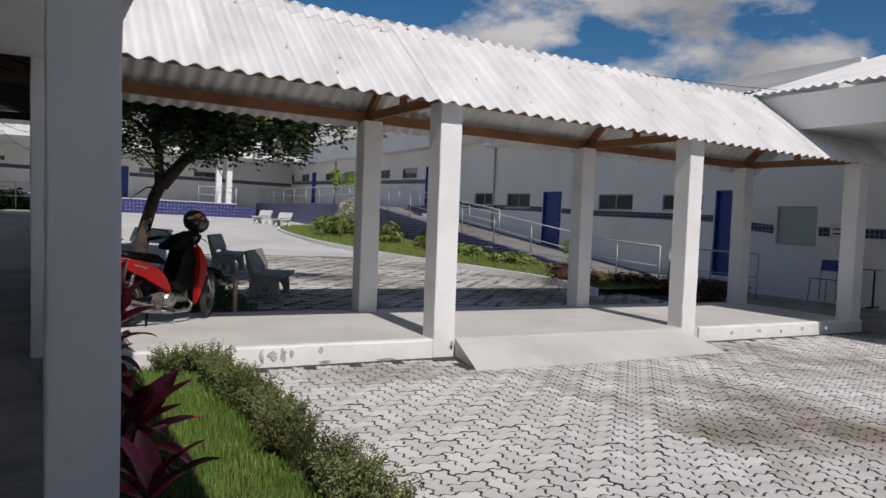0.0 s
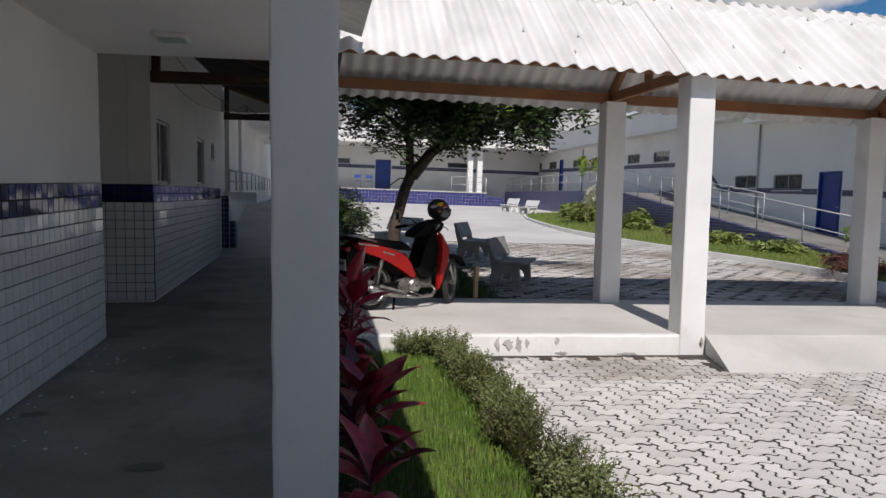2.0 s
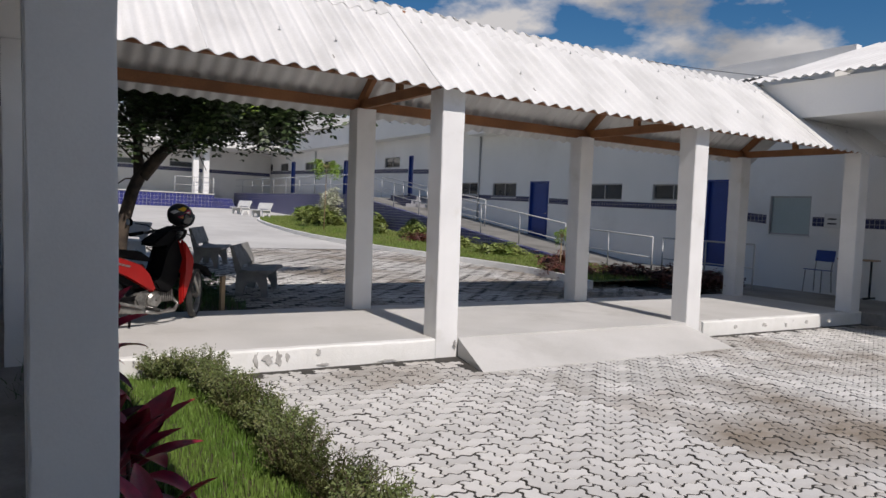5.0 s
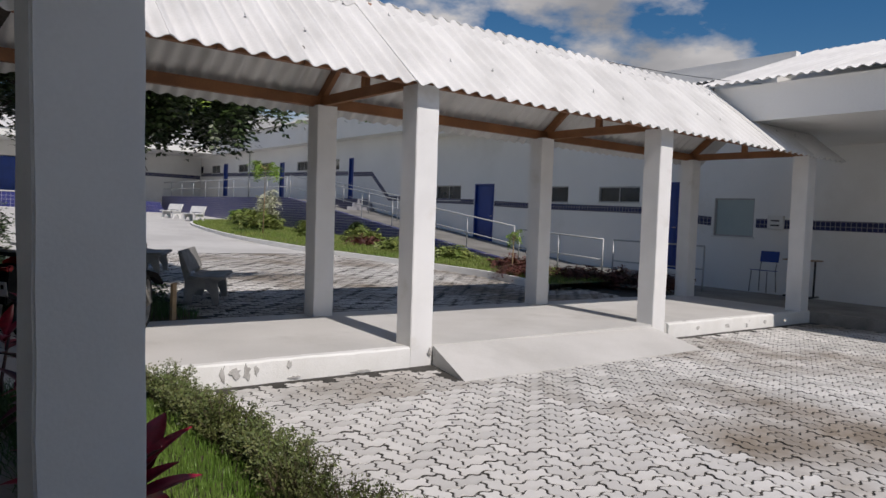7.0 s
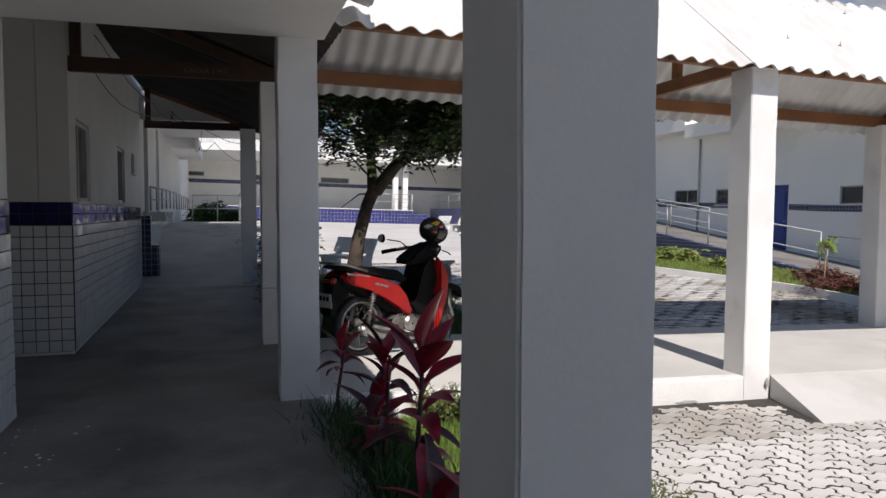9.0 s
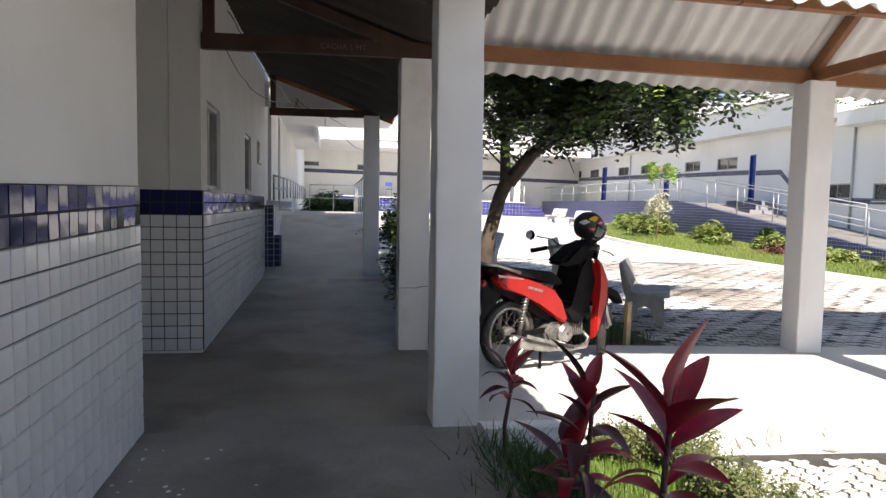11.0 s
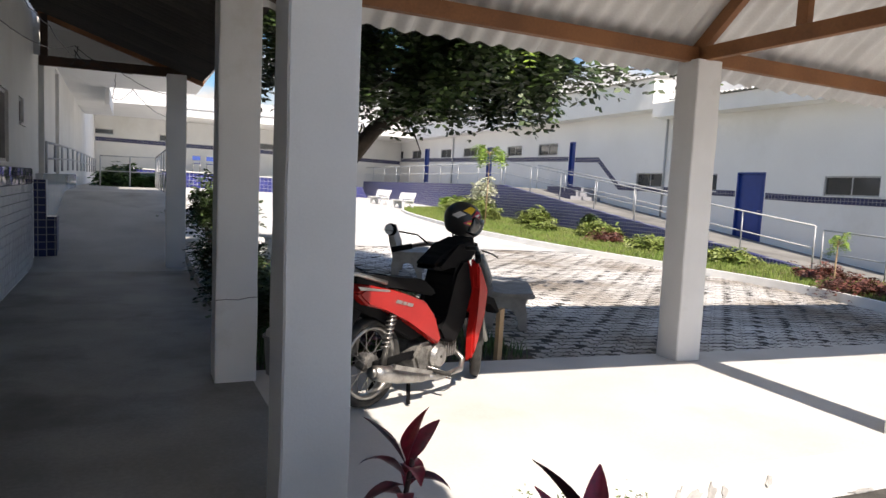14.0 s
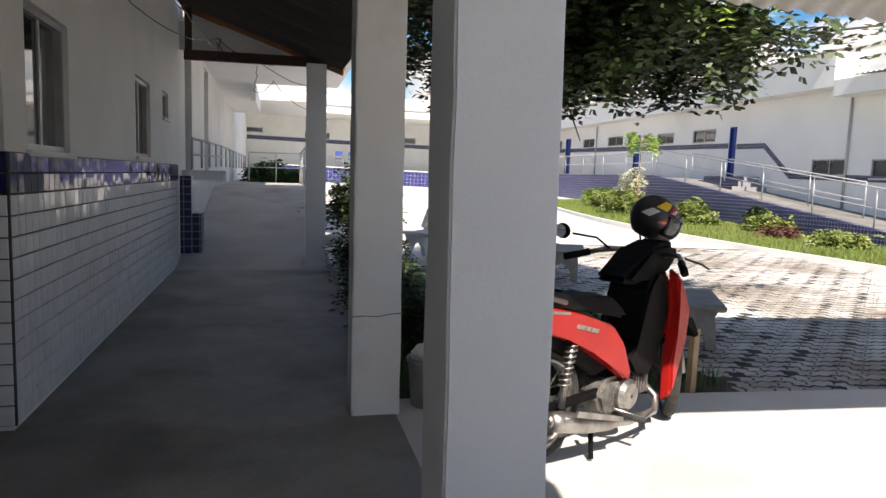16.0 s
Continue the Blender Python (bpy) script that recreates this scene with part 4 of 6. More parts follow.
def hedge_bush(x, y, seed, r=0.26, h=0.33):
    rng = random.Random(seed)
    bush = tagged(empty("hedge_shrub", x, y, 0.02), "low wiry olive green hedge shrub beside the paving", "shrub", group="hedge shrubs")
    bm = bmesh.new()
    lv, lf = [], []
    for k in range(95):
        a, rad = rng.uniform(0, 2 * math.pi), r * math.sqrt(rng.random())
        p = Vector((0.35 * rad * math.cos(a), 0.35 * rad * math.sin(a), 0))
        tip = Vector((rad * math.cos(a) * 1.05, rad * math.sin(a) * 1.05, h * (0.45 + 0.6 * rng.random()) * (1 - 0.25 * (rad / r) ** 2)))
        mid = p.lerp(tip, 0.5) + Vector((rng.uniform(-1, 1), rng.uniform(-1, 1), 1)) * 0.025
        bm_tube(bm, [p, mid, tip], [0.0028, 0.002, 0.0009], 3, caps=False)
        for j in range(44):
            t = rng.uniform(0.12, 1.02)
            q = p.lerp(mid, t * 2) if t < 0.5 else mid.lerp(tip, t * 2 - 1)
            q = q + Vector((rng.gauss(0, 0.013), rng.gauss(0, 0.013), rng.gauss(0, 0.011)))
            s = rng.uniform(0.006, 0.011)
            d1 = Vector((rng.gauss(0, 1), rng.gauss(0, 1), rng.gauss(0.4, 1))).normalized()
            d2 = d1.orthogonal().normalized()
            n = len(lv)
            lv += [q - d1 * s, q + d2 * s * 0.55, q + d1 * s * 1.5, q - d2 * s * 0.55]
            lf.append((n, n + 1, n + 2, n + 3))
    part("branchwork", bm, M["twig"], bush)
    me = bpy.data.meshes.new("foliage")
    me.from_pydata([tuple(v) for v in lv], [], lf)
    me.materials.append(M["leaf_hedge"])
    piece("foliage", me, bush)
    return bush


protos = [hedge_bush(1.32, 6.5, 1, 0.21, 0.31), hedge_bush(1.33, 6.12, 2, 0.2, 0.27), hedge_bush(1.35, 5.76, 3, 0.19, 0.29)]
rng = random.Random(5)
for k in range(13):
    y = 5.42 - k * 0.35
    copy_thing(protos[k % 3], pose(1.36 + rng.uniform(-0.04, 0.04), y, 0.02, 0, 0, rng.uniform(0, 360)))
copy_thing(protos[1], pose(1.08, 6.66, 0.02, 0, 0, 77))


def leaf_mesh(name, length, width, bend, material, fold=0.35, twist=0.0):
    """A long pointed leaf that grows along +x and droops."""
    bm = bmesh.new()
    n, rows = 9, []
    for i in range(n + 1):
        t = i / n
        w = width * math.sin(math.pi * min(1, (t * 0.93 + 0.05)) ** 0.75) ** 0.9 * (0.35 + 0.65 * min(1, t * 3))
        w = max(w, 0.001)
        a = bend * t
        x = length * (math.sin(a) / bend if abs(bend) > 1e-3 else t)
        z = -length * ((1 - math.cos(a)) / bend if abs(bend) > 1e-3 else 0)
        tw = twist * t
        row = []
        for s in (-1, -0.5, 0, 0.5, 1):
            y, up = s * w, abs(s) * w * fold
            row.append(bm.verts.new((x + up * math.sin(a), y * math.cos(tw) - up * math.sin(tw), z + up * math.cos(a) * math.cos(tw) + y * math.sin(tw) + 0.003 * math.sin(7 * t + s))))
        rows.append(row)
    for a, b in zip(rows, rows[1:]):
        for k in range(4):
            bm.faces.new((a[k], a[k + 1], b[k + 1], b[k]))
    return mesh_of(name, bm, material, True)


LEAVES = {m: [leaf_mesh("leaf", 1.0, w, b, M[m], f, tw) for w, b, f, tw in ((0.17, 0.6, 0.35, 0.2), (0.15, 1.1, 0.3, -0.4), (0.19, 0.45, 0.4, 0.1), (0.14, 1.6, 0.25, 0.5))] for m in ("cord_red", "cord_dark")}


def cordyline(x, y, z, stem, leaves, size, seed, red=0.5, lift=12, low=0.35, label="red leaved cordyline plant in the bed"):
    rng = random.Random(seed)
    plant = tagged(empty("cordyline", x, y, z), label, "plant", group="cordylines along the corridor")
    bm = bmesh.new()
    bm_tube(bm, [(0, 0, -0.02), (rng.uniform(-0.02, 0.02), 0.01, stem * 0.5), (rng.uniform(-0.03, 0.03), 0.0, stem)], [0.013, 0.011, 0.008], 7)
    part("stem", bm, M["cord_stem"], plant, smooth=True)
    for k in range(leaves):
        t = k / max(1, leaves - 1)
        m = "cord_red" if rng.random() < red * (0.4 + 0.9 * t) else "cord_dark"
        i = rng.choice((0, 2, 2)) if t > 0.7 else rng.choice((0, 1, 3))
        el = lift + (74 - lift) * t ** 1.9 + rng.uniform(-12, 12)
        s = size * rng.uniform(0.8, 1.18) * (0.8 + 0.25 * t)
        m4 = pose(0, 0, stem * (low + (1 - low) * t), 0, 0, k * 137.5 + rng.uniform(-25, 25)) @ pose(0.005, 0, 0, rng.uniform(-15, 15), -el, 0) @ Matrix.Diagonal((s, s * rng.uniform(0.85, 1.15), s, 1))
        piece("leaf", LEAVES[m][i], plant, m4)
    return plant


cordyline(0.36, 6.48, 0.02, 0.55, 11, 0.21, 1, 0.6, 8, 0.75)
cordyline(0.43, 5.6, 0.02, 0.68, 18, 0.25, 2, 0.5, 8, 0.5, "dark purple cordyline plant in the bed")
cordyline(0.45, 4.98, 0.02, 0.79, 19, 0.29, 3, 1.0, 10, 0.5, "tall crimson cordyline plant leaning over the corridor floor")
cordyline(0.50, 4.15, 0.02, 0.36, 16, 0.34, 4, 0.9)
cordyline(0.46, 3.5, 0.02, 0.26, 15, 0.34, 5, 0.9)
cordyline(0.44, 4.7, 0.02, 0.3, 12, 0.28, 6, 0.4, 12, 0.35, "dark purple cordyline plant in the bed")
cordyline(0.44, 5.8, 0.02, 0.35, 12, 0.26, 8, 0.3, 12, 0.35, "dark purple cordyline plant in the bed")
cordyline(0.42, 4.1, 0.02, 0.3, 11, 0.3, 9, 0.2, 12, 0.35, "dark purple cordyline plant in the bed")
rng = random.Random(21)
blades("tall_grass", [(0.36 + rng.gauss(0, 0.09), 6.25 + rng.gauss(0, 0.22), 0.02) for _ in range(900)] + [(0.42 + rng.gauss(0, 0.1), 5.5 + rng.gauss(0, 0.3), 0.02) for _ in range(700)] + [(0.34 + rng.gauss(0, 0.05), rng.uniform(3.0, 6.4), 0.02) for _ in range(700)], 0.24, 0.004, M["leaf_dark"], "tall dark grass clumps between the plants", rng, 0.9)

# ---- courtyard bed, tree and benches ----
M["bark"] = mat("tree_bark", (0.10, 0.075, 0.055), (0.05, 0.038, 0.03), rough=0.9, scale=9, fine=60, bump=0.7, dist=0.015)
M["leaf_tree"] = mat("tree_leaf", (0.030, 0.052, 0.014), (0.048, 0.082, 0.021), rough=0.45, scale=2, fine=20, bump=0, island=0.35)
M["leaf_light"] = mat("young_leaf", (0.15, 0.26, 0.03), (0.22, 0.32, 0.05), rough=0.5, scale=3, fine=30, bump=0, island=0.25)
M["bench"] = mat("grey_cast_concrete", (0.33, 0.325, 0.31), (0.22, 0.215, 0.205), rough=0.85, scale=5, fine=70, bump=0.35, dist=0.005, stain=(0.14, 0.14, 0.13), stain_scale=4)
M["bench_white"] = mat("white_cast_concrete", (0.75, 0.75, 0.73), (0.66, 0.66, 0.64), rough=0.8, scale=5, fine=70, bump=0.2, dist=0.005)


def leaf_cluster(lv, lf, c, r, count, rng, size=0.05):
    """Compound leaves: short drooping sprays of paired leaflets."""
    for _ in range(count):
        o = c + Vector((rng.gauss(0, r), rng.gauss(0, r), rng.gauss(0, r * 0.6)))
        d = Vector((rng.gauss(0, 1), rng.gauss(0, 1), rng.gauss(-0.35, 0.5))).normalized()
        side = d.cross(Vector((0, 0, 1)))
        side = side.normalized() if side.length > 0.05 else Vector((1, 0, 0))
        up = (side.cross(d) + Vector((rng.gauss(0, 0.5), rng.gauss(0, 0.5), 0))).normalized()
        for k in range(4):
            q = o + d * (k * size * 0.75) + Vector((0, 0, -0.012 * k * k * size * 10))
            for sg in (-1, 1):
                s = size * rng.uniform(0.7, 1.15)
                e = (side * sg + d * 0.55 + up * rng.uniform(-0.35, 0.25)).normalized()
                w = e.cross(up).normalized() * s * 0.3
                n = len(lv)
                lv += [q, q + e * s * 0.5 + w, q + e * s * 1.15, q + e * s * 0.5 - w]
                lf.append((n, n + 1, n + 2, n + 3))


def leaf_part(name, lv, lf, material, parent, label=""):
    me = bpy.data.meshes.new(name)
    me.from_pydata([tuple(v) for v in lv], [], lf)
    me.materials.append(material)
    ob = piece(name, me, parent)
    if label:
        ob["label"] = label
    return ob


def big_tree(x, y):
    z = ground_z(y)
    rng = random.Random(9)
    tree = tagged(empty("tree", x, y, z), "broad dark green shade tree with a leaning forked trunk", "tree")
    bm = bmesh.new()
    lv, lf, yv, yf = [], [], [], []
    bm_tube(bm, [(0, 0, -0.1), (0.02, 0.02, 0.35), (0.10, 0.05, 0.9), (0.22, 0.1, 1.35), (0.34, 0.13, 1.62)], [0.15, 0.115, 0.095, 0.09, 0.095], 10)
    limbs = [
        [(0.30, 0.13, 1.5), (0.28, 0.16, 2.0), (0.22, 0.2, 2.6), (0.1, 0.3, 3.3), (-0.1, 0.3, 4.0)],
        [(0.33, 0.13, 1.55), (0.62, 0.05, 1.95), (0.98, -0.1, 2.22), (1.5, -0.35, 2.4), (1.9, -0.55, 2.55), (2.3, -0.8, 2.68)],
        [(0.26, 0.18, 2.2), (-0.2, 0.1, 2.6), (-0.8, 0.0, 2.9), (-1.5, -0.1, 3.1)],
        [(0.98, -0.1, 2.22), (1.2, 0.5, 2.7), (1.6, 1.1, 3.2)],
        [(1.0, -0.1, 2.25), (1.1, -0.6, 2.9), (1.2, -1.0, 3.5)],
        [(0.2, 0.22, 2.7), (0.7, 0.0, 3.3), (1.1, -0.2, 4.1)],
    ]
    tips = []
    for li, pts in enumerate(limbs):
        r0 = (0.08, 0.105, 0.055, 0.05, 0.05, 0.045)[li]
        bm_tube(bm, pts, [r0 * (1 - 0.75 * i / (len(pts) - 1)) for i in range(len(pts))], 7)
        for i in range(1, len(pts)):
            a, b = Vector(pts[i - 1]), Vector(pts[i])
            for _ in range(5 if i > 1 else 2):
                s = a.lerp(b, rng.random())
                out = Vector((rng.gauss(0, 1), rng.gauss(-0.2, 1), rng.gauss(0.25, 0.55))).normalized() * rng.uniform(0.45, 1.0)
                e = s + out
                if e.x > 2.4 or e.x < -1.2:
                    continue
                m = s.lerp(e, 0.5) + Vector((rng.gauss(0, 0.08), rng.gauss(0, 0.08), 0.1))
                bm_tube(bm, [s, m, e], [0.018, 0.012, 0.005], 5, caps=False)
                tips += [m, e, m.lerp(e, 0.5) + Vector((rng.gauss(0, 0.2), rng.gauss(0, 0.2), rng.gauss(0, 0.12)))]
        tips.append(Vector(pts[-1]))
    for k in range(52):
        if k < 14:
            c = Vector((rng.uniform(0.9, 2.35), rng.uniform(-1.0, 0.3), rng.uniform(2.1, 2.75)))
        else:
            a, r = rng.uniform(0, 2 * math.pi), math.sqrt(rng.random())
            c = Vector((0.7 + 1.75 * r * math.cos(a), -0.1 + 1.8 * r * math.sin(a), 2.5 + rng.uniform(0.1, 1.9) * (1 - 0.5 * r)))
        bm_tube(bm, [c + Vector((-0.25, 0.15, -0.12)), c], [0.01, 0.004], 4, caps=False)
        for _ in range(6):
            tips.append(c + Vector((rng.gauss(0, 0.2), rng.gauss(0, 0.2), rng.gauss(0, 0.1))))
    for c in tips:
        if c.z < 2.05 + 0.1 * max(0.0, c.x) or c.z > 4.9 or c.x < -1.2 or c.x > 2.45 or rng.random() < 0.22:
            continue
        leaf_cluster(lv, lf, c, 0.115, rng.randint(12, 21), rng, 0.085)
        if rng.random() < 0.06:
            leaf_cluster(yv, yf, c + Vector((0.1, -0.15, 0.05)), 0.08, 5, rng, 0.06)
    end = Vector((4.1, -1.2, 2.8))
    bm_tube(bm, [(2.24, -0.76, 2.66), (2.6, -0.85, 2.72), (3.0, -0.95, 2.74), (3.5, -1.1, 2.82), end], [0.02, 0.016, 0.012, 0.009, 0.004], 5)
    for c, q in ((Vector((2.45, -0.85, 2.7)), 26), (Vector((2.75, -0.95, 2.72)), 20), (Vector((3.1, -1.0, 2.76)), 14), (Vector((3.5, -1.1, 2.82)), 7)):
        leaf_cluster(lv, lf, c, 0.1, q, rng, 0.1)
    leaf_cluster(yv, yf, end, 0.07, 14, rng, 0.06)
    part("trunk", bm, M["bark"], tree, smooth=True)
    leaf_part("crown", lv, lf, M["leaf_tree"], tree)
    leaf_part("young_foliage", yv, yf, M["leaf_light"], tree, "fresh yellow green leaf sprays")
    return tree


big_tree(1.38, 12.0)


def concrete_bench(x, y, z, rz, material, label, length=1.15):
    """Cast bench: two scrolled end supports, a seat and a leaning back; it faces +x."""
    b = tagged(empty("bench", x, y, z, rz), label, "bench", group="cast concrete benches")
    b.scale = (0.85, 0.95, 0.8)
    side = [(-0.24, 0), (-0.13, 0), (-0.11, 0.16), (-0.06, 0.24), (0.02, 0.27), (0.10, 0.24), (0.15, 0.15), (0.17, 0), (0.26, 0), (0.25, 0.2), (0.22, 0.34), (0.26, 0.40), (-0.12, 0.40), (-0.20, 0.60), (-0.26, 0.80), (-0.33, 0.80), (-0.29, 0.60), (-0.22, 0.36), (-0.24, 0.2)]
    for y0 in (0.08, length - 0.17):
        bm = bmesh.new()
        bm_prism(bm, side, y0, y0 + 0.09)
        bmesh.ops.bevel(bm, geom=[e for e in bm.edges if abs(e.verts[0].co.y - e.verts[1].co.y) < 1e-4], offset=0.008, segments=1, affect="EDGES")
        part("support", bm, material, b)
    bm = bmesh.new()
    bm_prism(bm, [(-0.19, 0.405), (0.31, 0.405), (0.325, 0.43), (0.31, 0.465), (0.0, 0.45), (-0.17, 0.47)], 0, length)
    bmesh.ops.bevel(bm, geom=bm.edges[:], offset=0.01, segments=2, affect="EDGES")
    part("seat", bm, material, b)
    bm = bmesh.new()
    bm_prism(bm, [(-0.155, 0.52), (-0.195, 0.505), (-0.33, 0.84), (-0.285, 0.86)], 0.0, length)
    bmesh.ops.bevel(bm, geom=bm.edges[:], offset=0.012, segments=2, affect="EDGES")
    part("backrest", bm, material, b)
    return b


concrete_bench(2.80, 10.25, ground_z(10.4) + 0.045, -27, M["bench"], "weathered grey cast concrete bench in the tree's shade")
concrete_bench(2.9, 13.2, ground_z(13.4) + 0.045, -24, M["bench"], "weathered grey cast concrete bench in the tree's shade")
concrete_bench(1.5, 15.3, ground_z(15.6), -150, M["bench_white"], "white cast concrete bench behind the tree")
concrete_bench(10.2, 33.2, lawn_z(33.6), 195, M["bench_white"], "white cast concrete bench at the lawn's tip")
concrete_bench(9.95, 35.6, lawn_z(36.0), 195, M["bench_white"], "white cast concrete bench at the lawn's tip")

struct(box("ground_tree_bed", (0.3, 2.55, 9.2, 15.2, 0.0, 0.16), M["soil"]), "soil bed round the tree with a low edge", "ground")
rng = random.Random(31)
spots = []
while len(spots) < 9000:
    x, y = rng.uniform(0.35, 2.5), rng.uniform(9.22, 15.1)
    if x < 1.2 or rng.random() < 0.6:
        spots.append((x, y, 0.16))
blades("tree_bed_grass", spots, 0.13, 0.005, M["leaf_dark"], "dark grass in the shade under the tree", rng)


def leafy_bush(name, x, y, z, r, h, seed, material, label, count=60, size=0.05, squash=1.0):
    rng = random.Random(seed)
    b = tagged(empty(name, x, y, z), label, "bush")
    bm, lv, lf = bmesh.new(), [], []
    for k in range(count):
        a, rad = rng.uniform(0, 2 * math.pi), r * math.sqrt(rng.random())
        tip = Vector((rad * math.cos(a), rad * math.sin(a) * squash, h * rng.uniform(0.4, 1.0) * (1 - 0.35 * (rad / r) ** 2)))
        bm_tube(bm, [(tip.x * 0.2, tip.y * 0.2, 0), tip * 0.6 + Vector((0, 0, 0.03)), tip], [0.006, 0.004, 0.002], 4, caps=False)
        leaf_cluster(lv, lf, tip * rng.uniform(0.75, 1.0), r * 0.16, 6, rng, size)
    part("branchwork", bm, M["twig"], b)
    leaf_part("foliage", lv, lf, material, b)
    return b


leafy_bush("bush", 0.62, 10.6, 0.16, 0.42, 0.6, 41, M["leaf_tree"], "dark leafy bush beside the corridor", 90, 0.06)
leafy_bush("bush", 0.65, 12.2, 0.16, 0.42, 0.55, 42, M["leaf_tree"], "dark leafy bush beside the corridor", 80, 0.06)
leafy_bush("bush", 0.7, 13.8, 0.16, 0.45, 0.75, 43, M["leaf_tree"], "dark leafy bush beside the corridor", 80, 0.06)
leafy_bush("bush", 0.85, 16.8, ground_z(16.8), 0.55, 1.35, 44, M["leaf_tree"], "tall leafy bush beside the ramp", 90, 0.08)
# the two end bushes take the dark leaf colour to carry the shade there
leafy_bush("bush", -0.75, 28.6, 1.1, 0.55, 0.75, 45, M["leaf_dark"], "bush at the corridor's end with shade in its leaf colour", 70, 0.14)
leafy_bush("bush", 0.15, 28.7, 1.1, 0.45, 0.5, 46, M["leaf_dark"], "low bush at the corridor's end with shade in its leaf colour", 70, 0.14)
leafy_bush("flower_plant", 1.15, 9.9, 0.16, 0.3, 0.45, 47, M["cord_dark"], "dark red leafed plant behind the motorcycle", 40, 0.06)
leafy_bush("hedge", 2.0, 10.6, 0.16, 0.45, 0.36, 48, M["leaf_dark"], "low green border plants by the tree", 90, 0.05, 1.8)

# wooden stake and bucket
bm = bmesh.new()
bm_box(bm, -0.025, 0.025, -0.02, 0.02, -0.12, 0.40)
for v in bm.verts:
    if v.co.z > 0:
        v.co.z += 0.012 * (v.co.x > 0)
M["raw_wood"] = mat("raw_wood", (0.42, 0.30, 0.18), (0.32, 0.22, 0.13), rough=0.8, scale=6, fine=60, bump=0.3)
stake = part("wooden_stake", bm, M["raw_wood"])
stake.matrix_basis = pose(2.17, 9.2, 0.17, 0, 0, 20)
tagged(stake, "short raw wooden stake at the bed's corner", "stake")


def bucket(x, y, z):
    b = tagged(empty("bucket", x, y, z), "grey plastic bucket holding crumpled white paper", "bucket")
    bm = bmesh.new()
    prof = [(0.0, 0.0), (0.10, 0.0), (0.125, 0.24), (0.135, 0.245), (0.135, 0.26), (0.118, 0.26), (0.095, 0.012), (0.0, 0.012)]
    rings = [[bm.verts.new((r * math.cos(2 * math.pi * k / 20), r * math.sin(2 * math.pi * k / 20), h)) for k in range(20)] for r, h in prof[1:-1]]
    for a, c in zip(rings, rings[1:]):
        for k in range(20):
            bm.faces.new((a[k], a[(k + 1) % 20], c[(k + 1) % 20], c[k]))
    bm.faces.new(rings[0][::-1])
    bm.faces.new(rings[-1])
    part("pail", bm, M["bench"], b, smooth=False)
    bm = bmesh.new()
    bmesh.ops.create_icosphere(bm, subdivisions=3, radius=0.10)
    for v in bm.verts:
        v.co *= 1 + 0.35 * noise.noise(v.co * 14)
        v.co.z = v.co.z * 0.8 + 0.27
    part("crumpled_paper", bm, M["bench_white"], b)
    return b


bucket(0.47, 9.06, F)

# ---- motorcycle ----
M["red"] = mat("red_bike_paint", (0.36, 0.013, 0.011), (0.30, 0.010, 0.009), spec=0.35, rough=0.22, scale=4, fine=60, bump=0.02)
M["plastic"] = mat("black_bike_plastic", (0.006, 0.006, 0.007), (0.010, 0.010, 0.010), spec=0.06, rough=0.55, scale=8, fine=90, bump=0.08, dist=0.003)
M["rubber"] = mat("tyre_rubber", (0.02, 0.02, 0.02), (0.05, 0.047, 0.042), rough=0.85, scale=12, fine=90, bump=0.3)
M["steel"] = mat("dusty_steel", (0.46, 0.45, 0.43), (0.26, 0.25, 0.235), rough=0.38, metal=0.9, scale=12, fine=90, bump=0.1)
M["engine"] = mat("cast_aluminium", (0.34, 0.33, 0.31), (0.13, 0.125, 0.115), rough=0.5, metal=0.7, scale=14, fine=90, bump=0.25)
M["lens_red"] = mat("red_lamp_lens", (0.30, 0.01, 0.01), (0.2, 0.008, 0.008), rough=0.15, scale=4, fine=60, bump=0)
M["mirror"] = mat("mirror_glass", (0.85, 0.86, 0.87), (0.83, 0.84, 0.85), rough=0.03, metal=1.0, scale=4, fine=60, bump=0)
M["white_plate"] = mat("number_plate", (0.55, 0.55, 0.54), (0.48, 0.48, 0.47), rough=0.5, scale=8, fine=60)
M["yellow"] = mat("yellow_decal", (0.75, 0.50, 0.03), (0.65, 0.42, 0.03), rough=0.3, scale=8, fine=60, bump=0)
M["crimson"] = mat("crimson_decal", (0.42, 0.015, 0.06), (0.33, 0.012, 0.05), rough=0.3, scale=8, fine=60, bump=0)


def lathe_y(bm, prof, seg, x=0, z=0):
    """Turns an outline of (radius, y) round the y axis at (x, z)."""
    rings = [[bm.verts.new((x + r * math.cos(2 * math.pi * k / seg), yy, z + r * math.sin(2 * math.pi * k / seg))) for k in range(seg)] for r, yy in prof]
    for a, b in zip(rings, rings[1:] + rings[:1]):
        for k in range(seg):
            bm.faces.new((a[k], a[(k + 1) % seg], b[(k + 1) % seg], b[k]))


